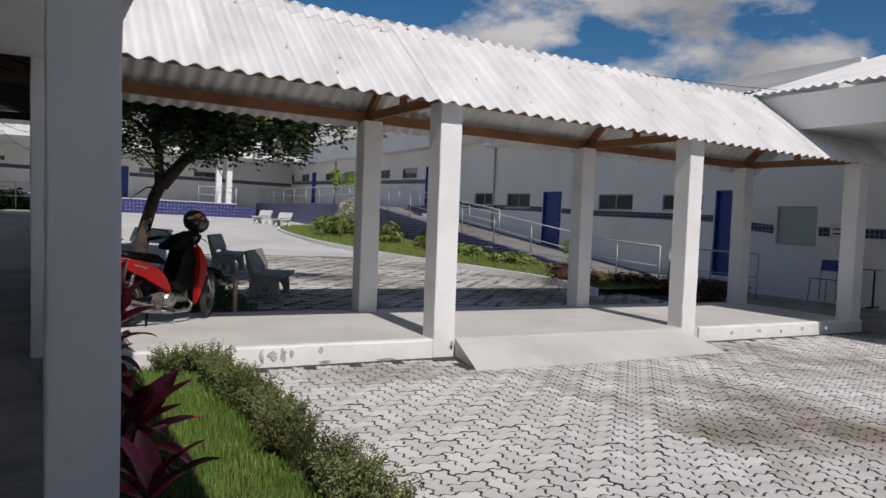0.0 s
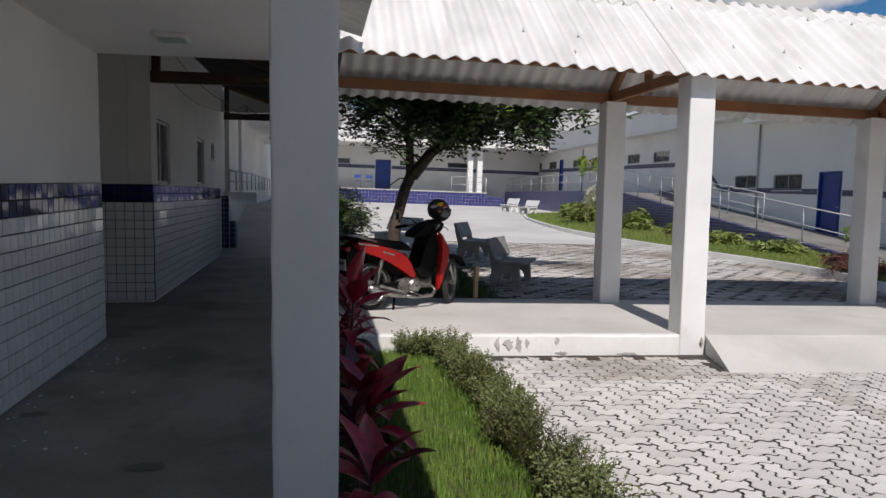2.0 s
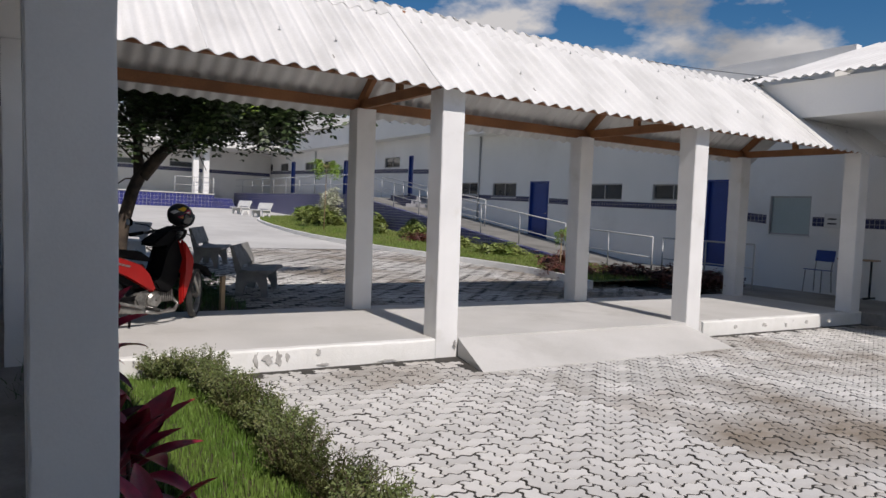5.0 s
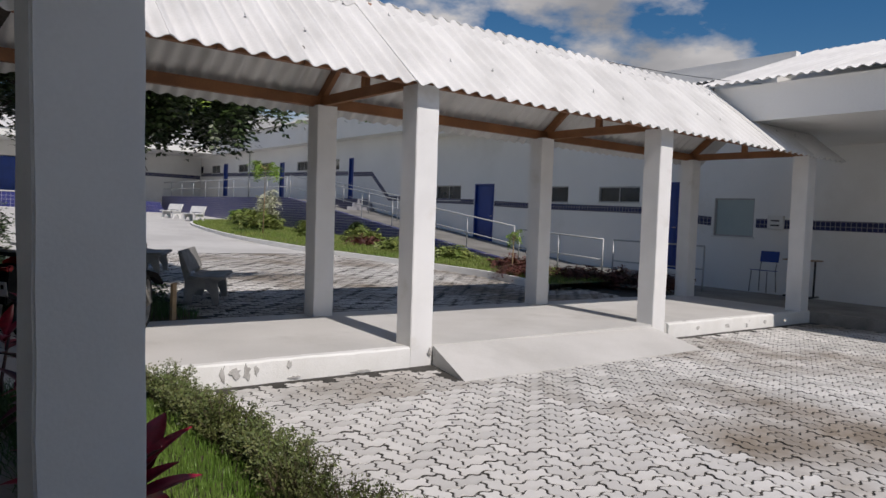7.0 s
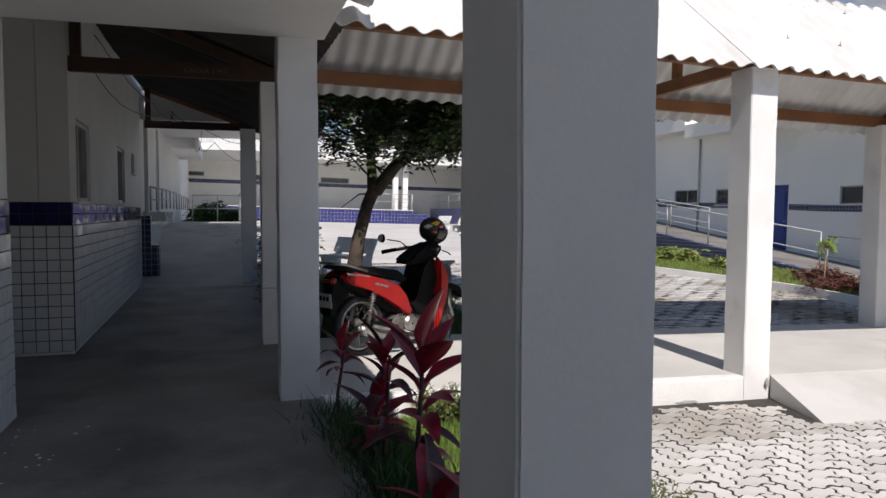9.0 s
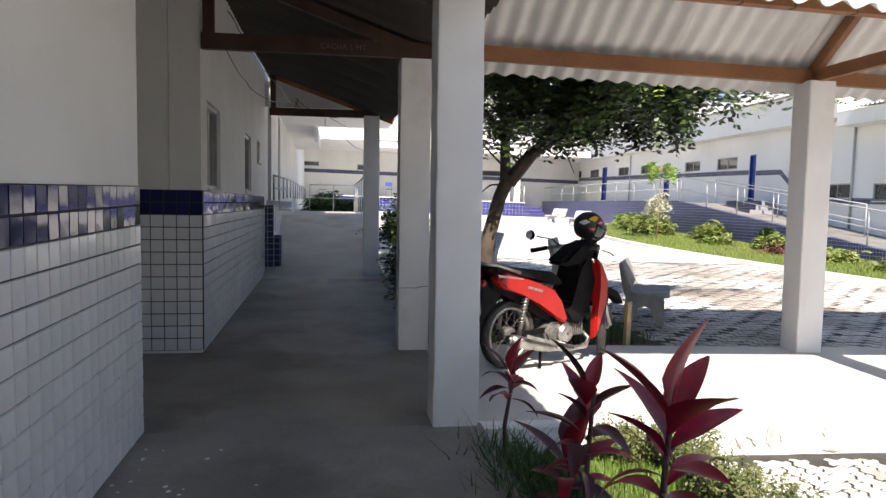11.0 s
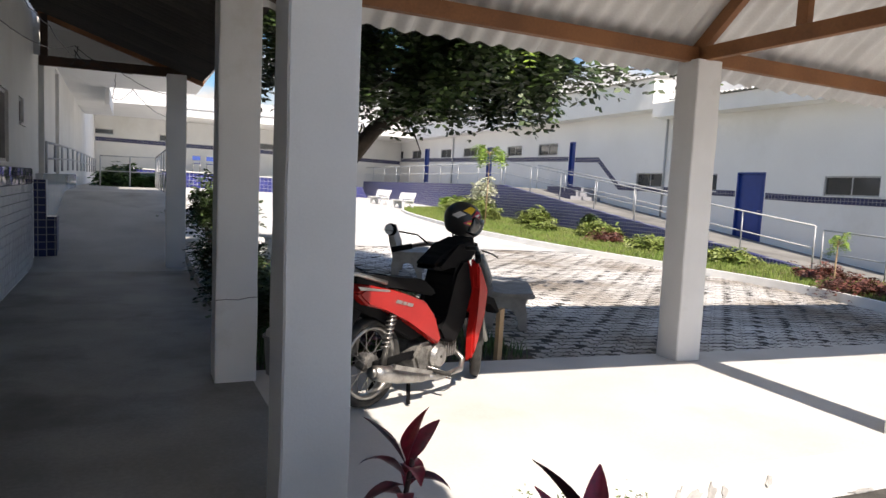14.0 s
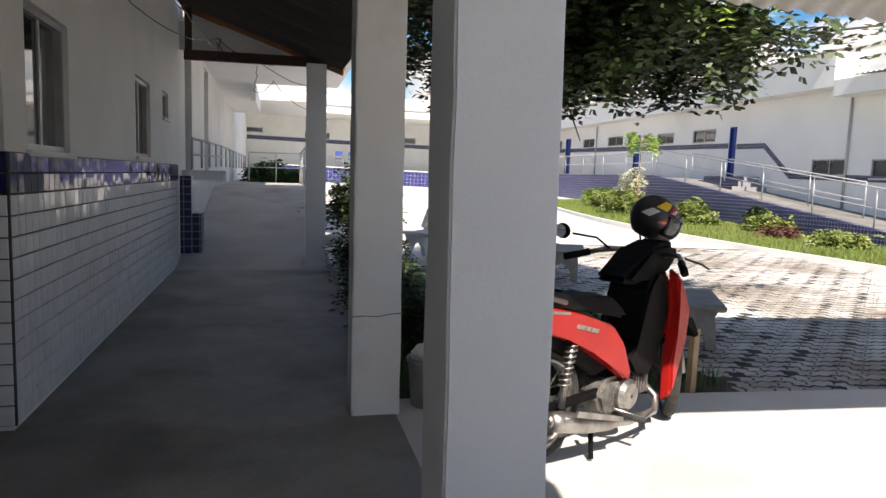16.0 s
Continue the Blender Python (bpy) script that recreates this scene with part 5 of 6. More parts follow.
def wheel(parent, name, x, z, r, w, steer=0.0):
    wh = empty(name)
    wh.parent = parent
    wh.matrix_basis = pose(x, 0, z, 0, 0, steer)
    bm = bmesh.new()
    t = 0.055
    lathe_y(bm, [(r - t * 0.5 + t * 0.5 * math.cos(a), w * math.sin(a)) for a in [2 * math.pi * k / 10 for k in range(10)]], 40)
    part("tyre", bm, M["rubber"], wh, smooth=True)
    bm = bmesh.new()
    ri = r - t
    lathe_y(bm, [(ri + 0.006, w * 0.75), (ri - 0.014, w * 0.7), (ri - 0.02, w * 0.3), (ri - 0.02, -w * 0.3), (ri - 0.014, -w * 0.7), (ri + 0.006, -w * 0.75)], 40)
    part("rim", bm, M["steel"], wh, smooth=True)
    bm = bmesh.new()
    lathe_y(bm, [(0.05, 0.05), (0.055, 0.02), (0.055, -0.02), (0.05, -0.05), (0.015, -0.055), (0.015, 0.055)], 20)
    part("hub", bm, M["engine"], wh)
    bm = bmesh.new()
    for k in range(28):
        a = 2 * math.pi * k / 28
        b = a + (0.55 if k % 2 else -0.55)
        sy = 0.03 if k % 4 < 2 else -0.03
        bm_tube(bm, [(0.05 * math.cos(a), sy, 0.05 * math.sin(a)), ((ri - 0.015) * math.cos(b), 0, (ri - 0.015) * math.sin(b))], 0.0018, 4, caps=False)
    part("spokes", bm, M["steel"], wh)
    return wh


def prism_part(name, pts, y0, y1, material, parent, bevel=0.012, taper=None, label=""):
    bm = bmesh.new()
    bm_prism(bm, pts, y0, y1)
    if taper:
        cx, cz = sum(p[0] for p in pts) / len(pts), sum(p[1] for p in pts) / len(pts)
        for v in bm.verts:
            if abs(v.co.y - taper[0]) < 1e-4:
                v.co.x, v.co.z = cx + (v.co.x - cx) * taper[1], cz + (v.co.z - cz) * taper[1]
    bmesh.ops.bevel(bm, geom=bm.edges[:], offset=bevel, segments=2, affect="EDGES", clamp_overlap=True)
    return part(name, bm, material, parent, label, smooth=False)


def tube_part(name, pts, r, material, parent, sides=10, label=""):
    bm = bmesh.new()
    bm_tube(bm, pts, r, sides)
    return part(name, bm, material, parent, label, smooth=True)


def motorcycle(x, y, z, rz):
    """A small step-through motorcycle: +x ahead, the exhaust on its right, at -y."""
    b = tagged(empty("motorcycle", x, y, z, rz), "red and black step-through motorcycle parked on the walkway", "motorcycle")
    wheel(b, "rear_wheel", 0.0, 0.262, 0.262, 0.042)
    wheel(b, "front_wheel", 1.12, 0.268, 0.268, 0.034, 36)
    tail = [(-0.30, 0.71), (-0.20, 0.755), (0.10, 0.69), (0.36, 0.61), (0.47, 0.50), (0.55, 0.33), (0.50, 0.31), (0.36, 0.40), (0.18, 0.50), (-0.02, 0.585), (-0.2, 0.63)]
    prism_part("side_panel", tail, -0.145, -0.085, M["red"], b, taper=(-0.145, 0.9))
    prism_part("side_panel", tail, 0.085, 0.145, M["red"], b, taper=(0.145, 0.9))
    prism_part("inner_body", [(-0.28, 0.70), (0.42, 0.60), (0.5, 0.40), (0.3, 0.36), (0.0, 0.52), (-0.25, 0.62)], -0.083, 0.083, M["plastic"], b)
    prism_part("seat", [(-0.33, 0.76), (-0.25, 0.80), (0.0, 0.775), (0.2, 0.735), (0.34, 0.74), (0.47, 0.655), (0.45, 0.625), (0.10, 0.70), (-0.25, 0.765)], -0.125, 0.125, M["plastic"], b, bevel=0.022)
    prism_part("rear_fender", [(-0.34, 0.70), (-0.20, 0.66), (-0.1, 0.60), (-0.22, 0.50), (-0.31, 0.38), (-0.36, 0.37), (-0.34, 0.52)], -0.065, 0.065, M["plastic"], b)
    prism_part("tail_light", [(-0.36, 0.66), (-0.31, 0.70), (-0.28, 0.66), (-0.32, 0.62)], -0.07, 0.07, M["lens_red"], b)
    pl = prism_part("number_plate", [(-0.375, 0.56), (-0.37, 0.56), (-0.355, 0.44), (-0.36, 0.44)], -0.09, 0.09, M["white_plate"], b, bevel=0.001)
    for k in range(3):
        box("writing_bar", (-0.3765, -0.375, -0.065 + k * 0.045, -0.035 + k * 0.045, 0.50, 0.535), M["plastic"], pl)
    tube_part("grab_rail", [(-0.02, -0.13, 0.74), (-0.25, -0.13, 0.80), (-0.36, -0.08, 0.81), (-0.36, 0.08, 0.81), (-0.25, 0.13, 0.80), (-0.02, 0.13, 0.74)], 0.012, M["steel"], b)
    # front: leg shield, fairing, fork
    shield = [(0.79, 0.86), (0.84, 0.85), (0.96, 0.66), (0.94, 0.47), (0.84, 0.20), (0.80, 0.15), (0.79, 0.34), (0.83, 0.52), (0.85, 0.66)]
    prism_part("leg_shield", shield, -0.19, -0.125, M["red"], b, taper=(-0.19, 0.86), bevel=0.014)
    prism_part("leg_shield", shield, 0.125, 0.19, M["red"], b, taper=(0.19, 0.86), bevel=0.014)
    prism_part("inner_shield", [(0.66, 0.66), (0.65, 0.76), (0.72, 0.84), (0.80, 0.84), (0.865, 0.64), (0.80, 0.42), (0.70, 0.30), (0.57, 0.33), (0.50, 0.42), (0.60, 0.47)], -0.122, 0.122, M["plastic"], b, bevel=0.02)
    prism_part("front_fairing", [(0.80, 0.84), (0.93, 0.68), (0.90, 0.47), (0.82, 0.50)], -0.12, 0.12, M["red"], b)
    prism_part("front_fender", [(0.93, 0.44), (1.0, 0.55), (1.12, 0.58), (1.25, 0.54), (1.33, 0.44), (1.30, 0.42), (1.2, 0.51), (1.1, 0.535), (1.02, 0.50), (0.96, 0.42)], -0.05, 0.05, M["plastic"], b, bevel=0.008)
    for s in (-1, 1):
        tube_part("fork_leg", [(0.93, 0.075 * s, 0.66), (1.03, 0.075 * s, 0.47), (1.12, 0.075 * s, 0.26)], 0.021, M["steel"], b)
    prism_part("headlight_cowl", [(0.46, 0.80), (0.56, 0.87), (0.70, 0.935), (0.84, 0.985), (0.93, 0.97), (0.95, 0.90), (0.86, 0.81), (0.72, 0.79), (0.54, 0.765)], -0.10, 0.10, M["plastic"], b, bevel=0.03)
    prism_part("steering_column", [(0.66, 0.68), (0.80, 0.68), (0.84, 0.83), (0.70, 0.83)], -0.07, 0.07, M["plastic"], b, bevel=0.02)
    for s in (-1, 1):
        tube_part("handlebar", [(0.80, 0.06 * s, 0.91), (0.76, 0.20 * s, 0.92), (0.66, 0.28 * s, 0.89)], 0.013, M["steel"], b)
        tube_part("grip", [(0.67, 0.265 * s, 0.895), (0.56, 0.345 * s, 0.865)], 0.019, M["plastic"], b)
        tube_part("brake_lever", [(0.82, 0.20 * s, 0.905), (0.80, 0.30 * s, 0.89), (0.76, 0.36 * s, 0.875)], 0.006, M["steel"], b, 6)
        if s == -1:
            continue
        tube_part("mirror_stem", [(0.74, 0.19 * s, 0.92), (0.72, 0.26 * s, 0.97), (0.64, 0.36 * s, 0.985)], 0.006, M["plastic"], b, 6)
        bm = bmesh.new()
        bmesh.ops.create_uvsphere(bm, u_segments=18, v_segments=10, radius=1)
        for v in bm.verts:
            v.co = Vector((v.co.x * 0.018, v.co.y * 0.068, v.co.z * 0.042))
        mi = part("mirror_housing", bm, M["plastic"], b, smooth=True)
        mi.matrix_basis = pose(0.62, 0.41 * s, 0.995, 0, 0, -18 * s)
        bm = bmesh.new()
        bmesh.ops.create_circle(bm, cap_ends=True, segments=20, radius=1)
        for v in bm.verts:
            v.co = Vector((-0.0195, v.co.x * 0.058, v.co.y * 0.035))
        part("mirror_glass", bm, M["mirror"], mi)
    # engine, exhaust, shock
    prism_part("crankcase", [(0.30, 0.26), (0.36, 0.34), (0.52, 0.34), (0.62, 0.27), (0.60, 0.18), (0.48, 0.14), (0.34, 0.17)], -0.11, 0.11, M["engine"], b, bevel=0.02)
    prism_part("cylinder", [(0.56, 0.32), (0.60, 0.36), (0.78, 0.34), (0.80, 0.24), (0.62, 0.22)], -0.07, 0.07, M["engine"], b)
    for k in range(6):
        box("cooling_fin", (0.62 + k * 0.025, 0.628 + k * 0.025, -0.085, 0.085, 0.215, 0.36), M["engine"], b)
    bm = bmesh.new()
    lathe_y(bm, [(0.075, -0.108), (0.08, -0.135), (0.06, -0.155), (0.01, -0.16), (0.01, -0.108)], 24, 0.50, 0.25)
    part("clutch_cover", bm, M["steel"], b, smooth=False)
    tube_part("exhaust_pipe", [(0.78, -0.05, 0.24), (0.82, -0.10, 0.18), (0.74, -0.14, 0.13), (0.50, -0.15, 0.125), (0.34, -0.16, 0.15)], 0.019, M["steel"], b)
    mf = tube_part("muffler", [(0.36, -0.165, 0.15), (0.30, -0.17, 0.165), (0.10, -0.175, 0.20), (-0.08, -0.18, 0.245), (-0.14, -0.18, 0.26)], [0.022, 0.036, 0.044, 0.046, 0.04], M["steel"], b, 18)
    tube_part("muffler_tip", [(-0.135, -0.18, 0.259), (-0.165, -0.18, 0.266)], [0.03, 0.03], M["steel"], mf, 14)
    bm = bmesh.new()
    bm_prism(bm, [(-0.04, 0.275), (0.30, 0.19), (0.31, 0.21), (-0.03, 0.30)], -0.245, -0.232)
    part("heat_shield", bm, M["steel"], mf)
    for s in (-1, 1):
        coil = [(0.02 + 0.05 * t - 0.0 + 0.024 * math.cos(t * 52), 0.115 * s + 0.024 * math.sin(t * 52), 0.36 + 0.2 * t) for t in [k / 90 for k in range(91)]]
        tube_part("shock_spring", coil, 0.005, M["steel"], b, 5)
        tube_part("shock_absorber", [(0.01, 0.115 * s, 0.27), (0.045, 0.115 * s, 0.44), (0.075, 0.115 * s, 0.59)], [0.02, 0.013, 0.014], M["steel"], b)
        prism_part("swing_arm", [(-0.03, 0.24), (-0.03, 0.285), (0.38, 0.30), (0.40, 0.26)], 0.075 * s - 0.012, 0.075 * s + 0.012, M["plastic"], b, bevel=0.004)
    tube_part("foot_peg", [(0.44, -0.10, 0.17), (0.45, -0.27, 0.17)], 0.014, M["rubber"], b)
    tube_part("foot_peg", [(0.44, 0.10, 0.17), (0.45, 0.27, 0.17)], 0.014, M["rubber"], b)
    tube_part("rear_brake_pedal", [(0.40, -0.13, 0.20), (0.56, -0.20, 0.14), (0.64, -0.20, 0.17)], 0.008, M["steel"], b, 6)
    tube_part("centre_stand", [(0.26, 0.10, 0.20), (0.20, 0.16, 0.012)], 0.012, M["plastic"], b)
    tube_part("centre_stand", [(0.26, -0.10, 0.20), (0.20, -0.16, 0.012)], 0.012, M["plastic"], b)
    tube_part("brake_cable", [(0.80, 0.10, 0.93), (0.95, 0.14, 0.86), (0.92, 0.10, 0.68)], 0.005, M["plastic"], b, 5)
    # plain shapes in place of the maker's lettering
    for k, (dx, w) in enumerate(((0.0, 0.05), (0.06, 0.03), (0.1, 0.05))):
        bm = bmesh.new()
        bm_prism(bm, [(0.05 + dx, 0.625 - dx * 0.25), (0.05 + dx + w, 0.625 - (dx + w) * 0.25), (0.062 + dx + w, 0.642 - (dx + w) * 0.25), (0.062 + dx, 0.642 - dx * 0.25)], -0.1505, -0.147)
        part("decal", bm, M["steel"], b, "pale grey decal bar")
    prism_part("tail_trim", [(-0.26, 0.735), (0.0, 0.70), (0.0, 0.69), (-0.24, 0.715)], -0.148, -0.143, M["steel"], b, bevel=0.001)
    return b


motorcycle(0.79, 8.24, F, 29.5)


def helmet(x, y, z, rz):
    h = empty("helmet")
    h.matrix_basis = pose(x, y, z, 8, 22, rz)
    tagged(h, "black full-face helmet with yellow and red graphics on the handlebar", "helmet")
    bm = bmesh.new()
    bmesh.ops.create_uvsphere(bm, u_segments=28, v_segments=18, radius=1)
    for v in bm.verts:
        c = v.co.copy()
        k = 1 - 0.12 * max(0, -c.z)
        v.co = Vector((c.x * 0.135 * k + (0.035 * max(0, c.x) * max(0, -c.z + 0.2)), c.y * 0.112 * k, c.z * 0.125 if c.z > 0 else c.z * 0.135))
        if c.z < -0.82:
            v.co.z = -0.11
    part("shell", bm, M["blackpaint"], h, smooth=True)
    bm = bmesh.new()
    n = 14
    rows = []
    for j in range(5):
        e = radians(-28 + 14 * j)
        rows.append([bm.verts.new((0.15 * math.cos(e) * math.cos(a) + 0.004, 0.121 * math.cos(e) * math.sin(a), 0.13 * math.sin(e))) for a in [radians(-78 + 156 * i / n) for i in range(n + 1)]])
    for a, b in zip(rows, rows[1:]):
        for k in range(n):
            bm.faces.new((a[k], a[k + 1], b[k + 1], b[k]))
    vis = part("visor", bm, M["glass"], h, "dark tinted visor", smooth=True)
    vis.modifiers.new("thick", "SOLIDIFY").thickness = 0.003
    def patch(name, az0, az1, e0, e1, m, k=1.012):
        bm = bmesh.new()
        rows = []
        for j in range(4):
            e = radians(e0 + (e1 - e0) * j / 3)
            rows.append([bm.verts.new((0.135 * k * math.cos(e) * math.cos(a), 0.112 * k * math.cos(e) * math.sin(a), 0.125 * k * math.sin(e))) for a in [radians(az0 + (az1 - az0) * i / 5 + 6 * j) for i in range(6)]])
        for a, b in zip(rows, rows[1:]):
            for i in range(5):
                bm.faces.new((a[i], a[i + 1], b[i + 1], b[i]))
        part(name, bm, m, h, smooth=True)
    patch("decal", -115, -85, 30, 58, M["yellow"])
    patch("decal", -80, -52, 22, 50, M["crimson"])
    patch("decal", -72, -60, 30, 42, M["white_plate"], 1.02)
    patch("decal", -140, -118, 2, 24, M["white_plate"])
    patch("decal", -98, -60, -4, 14, M["crimson"])
    patch("decal", -90, -78, 0, 10, M["yellow"], 1.02)
    bm = bmesh.new()
    bm_tube(bm, [(-0.02, -0.09, -0.10), (-0.04, -0.10, -0.19), (0.0, -0.04, -0.22), (0.02, 0.05, -0.16), (-0.01, 0.09, -0.10)], 0.006, 6)
    part("chin_strap", bm, M["blackpaint"], h, smooth=True)
    return h


helmet(1.60, 8.79, 1.265, -10)

# ---- east lawn ----
lawn_edge = [(10.3, 11.2), (10.55, 13.4), (9.9, 16.2), (9.3, 18.4), (8.9, 21.0), (8.75, 24.0), (9.1, 28.0), (9.7, 31.0), (10.7, 33.0), (11.7, 33.6), (13.0, 34.2)]


def spline(pts, n):
    out = []
    for i in range(len(pts) - 1):
        p = [Vector((*pts[max(0, min(len(pts) - 1, i + k))], 0)) for k in (-1, 0, 1, 2)]
        for j in range(n):
            t = j / n
            out.append(0.5 * ((2 * p[1]) + (p[2] - p[0]) * t + (2 * p[0] - 5 * p[1] + 4 * p[2] - p[3]) * t * t + (3 * p[1] - p[0] - 3 * p[2] + p[3]) * t ** 3))
    return out + [Vector((*pts[-1], 0))]


edge = spline(lawn_edge, 6)
bm = bmesh.new()
a = [bm.verts.new((p.x, p.y, lawn_z(p.y) + 0.07)) for p in edge]
b = [bm.verts.new((12.995, p.y, lawn_z(p.y) + 0.10)) for p in edge]
for k in range(len(edge) - 1):
    bm.faces.new((a[k], b[k], b[k + 1], a[k + 1]))
struct(part("ground_lawn", bm, M["lawn_soil"]), "strip of sunny lawn below the ramp", "lawn")
bm = bmesh.new()
prev = None
for p in edge:
    z = lawn_z(p.y)
    ring = [bm.verts.new(c) for c in ((p.x - 0.05, p.y, z - 0.3), (p.x - 0.05, p.y, z + 0.09), (p.x + 0.05, p.y, z + 0.09), (p.x + 0.05, p.y, z - 0.3))]
    if prev:
        for k in range(4):
            bm.faces.new((prev[k], prev[(k + 1) % 4], ring[(k + 1) % 4], ring[k]))
    else:
        bm.faces.new(ring)
    prev = ring
bm.faces.new(prev[::-1])
struct(part("kerb_lawn", bm, M["kerb"]), "thin white kerb round the lawn", "kerb")
rng = random.Random(51)


def lawn_x(y):
    for p, q in zip(edge, edge[1:]):
        if p.y <= y <= q.y:
            return p.x + (q.x - p.x) * (y - p.y) / max(1e-6, q.y - p.y)
    return 12.9


spots = []
for _ in range(30000):
    y = rng.uniform(11.3, 33.8)
    x = rng.uniform(lawn_x(y) + 0.08, 12.98)
    spots.append((x, y, lawn_z(y) + 0.07))
blades("lawn_grass", spots, 0.09, 0.007, M["leaf_lawn"], "sunny yellow green lawn grass", rng)
M["leaf_bush"] = mat("lawn_bush_leaf", (0.13, 0.19, 0.035), (0.21, 0.24, 0.06), rough=0.55, scale=3, fine=30, bump=0, island=0.35)
M["flower"] = mat("pale_flower", (0.62, 0.62, 0.48), (0.5, 0.52, 0.36), rough=0.7, scale=8, fine=60, bump=0, island=0.15)
for k, (x, y, r, h, m, c) in enumerate(((11.6, 29.5, 0.9, 0.9, "leaf_bush", 90), (11.2, 27.4, 0.9, 1.0, "leaf_bush", 100), (12.2, 31.8, 0.6, 0.9, "leaf_light", 60), (12.4, 25.4, 0.7, 0.8, "leaf_bush", 80), (11.4, 23.2, 0.6, 0.35, "leaf_bush", 50), (12.3, 21.6, 0.7, 0.6, "leaf_bush", 70), (11.6, 18.5, 0.7, 0.45, "leaf_bush", 70), (11.9, 16.4, 0.7, 0.4, "leaf_bush", 70), (12.6, 22.6, 0.25, 1.0, "leaf_tree", 40))):
    leafy_bush("lawn_bush", x, y, lawn_z(y) + 0.07, r * 0.85, h * 0.8, 60 + k, M[m], "loose green bush on the sunny lawn", c, 0.09)
leafy_bush("flowering_bush", 11.9, 28.3, lawn_z(28.3) + 0.07, 0.45, 1.7, 75, M["flower"], "tall bush with pale cream flowers on the lawn", 70, 0.08)
M["leaf_rust"] = mat("rusty_leaf", (0.16, 0.05, 0.035), (0.09, 0.04, 0.03), rough=0.6, scale=3, fine=30, bump=0, island=0.4)
for k, (x, y, r) in enumerate(((11.0, 12.6, 0.6), (11.9, 11.9, 0.6), (12.6, 11.2, 0.55), (12.9, 10.4, 0.5), (11.6, 20.3, 0.5), (11.9, 14.0, 0.5))):
    leafy_bush("groundcover", x, y, lawn_z(y) + 0.05, r, 0.32, 80 + k, M["leaf_rust"], "low reddish ground cover plants beside the ramp", 60, 0.06)


def sapling(x, y, z, h, seed, label, material, spread=0.35):
    rng = random.Random(seed)
    t = tagged(empty("sapling", x, y, z), label, "tree")
    bm, lv, lf = bmesh.new(), [], []
    bm_tube(bm, [(0, 0, -0.05), (0.03, 0.02, h * 0.5), (0.02, 0.0, h)], [0.022, 0.016, 0.008], 6)
    for k in range(14):
        a = rng.uniform(0, 2 * math.pi)
        tip = Vector((spread * math.cos(a), spread * math.sin(a), h + rng.uniform(-0.25, 0.15)))
        bm_tube(bm, [(0.02, 0, h - 0.1), tip * 0.6 + Vector((0, 0, h * 0.42)), tip], [0.006, 0.005, 0.002], 4, caps=False)
        leaf_cluster(lv, lf, tip, spread * 0.2, 9, rng, spread * 0.26)
    part("trunk", bm, M["raw_wood"], t, smooth=True)
    leaf_part("crown", lv, lf, material, t)
    return t


sapling(10.1, 24.6, lawn_z(24.6) + 0.05, 2.35, 3, "thin young tree with a pale trunk and yellow green crown", M["leaf_light"])
sapling(11.3, 13.3, lawn_z(13.3) + 0.05, 0.85, 4, "small young tree in the bed beside the ramp", M["leaf_light"], 0.13)

# steps up from the ramp to the blue post
for k in range(3):
    struct(box("step", (14.1 + 0.35 * k, EX - 0.002, 25.9 - 0.0 + 0.2 * k, 28.6, ramp_z(26) + 0.17 * k - 0.1, ramp_z(26) + 0.17 * (k + 1) - 0.05), M["band_y"]), "dark blue tiled step on the ramp landing", "step")


for y0, z1 in ((22.62, 4.28), (39.0, 4.5)):
    bm = bmesh.new()
    bm_tube(bm, [(EX - 0.04, y0, ramp_z(y0)), (EX - 0.04, y0, z1)], 0.035, 8)
    tagged(part("downpipe", bm, M["rail"], smooth=True), "thin pale grey rainwater downpipe under the eaves", "pipe", group="rainwater pipes")

# ---- entrance hall furniture ----
def school_desk(x, y, z, rz):
    d = tagged(empty("desk", x, y, z, rz), "small school desk with dark top and black legs", "desk")
    bm = bmesh.new()
    bm_box(bm, -0.3, 0.3, -0.22, 0.22, 0.72, 0.745)
    bmesh.ops.bevel(bm, geom=bm.edges[:], offset=0.006, segments=1, affect="EDGES")
    part("desktop", bm, M["raw_wood"], d)
    for sx in (-0.24, 0.24):
        tube_part("leg", [(sx, 0, 0.72), (sx, 0, 0.03)], 0.02, M["blackpaint"], d)
        tube_part("foot", [(sx, -0.2, 0.02), (sx, 0.2, 0.02)], 0.02, M["blackpaint"], d)
    return d


def school_chair(x, y, z, rz):
    c = tagged(empty("chair", x, y, z, rz), "plastic school chair with a blue seat and back", "chair")
    for nm, pts in (("seat", [(-0.2, 0.43), (0.2, 0.45), (0.2, 0.465), (-0.2, 0.445)]), ("backrest", [(-0.22, 0.62), (-0.20, 0.62), (-0.24, 0.85), (-0.26, 0.85)])):
        prism_part(nm, pts, -0.2, 0.2, M["door"], c, bevel=0.005)
    for sx in (-0.17, 0.17):
        for sy in (-0.17, 0.17):
            tube_part("leg", [(sx, sy, 0.44), (sx * 1.15, sy * 1.1, 0.0)], 0.012, M["steel"], c)
    for sy in (-0.17, 0.17):
        tube_part("back_post", [(-0.17, sy, 0.44), (-0.235, sy, 0.7)], 0.011, M["steel"], c)
    return c


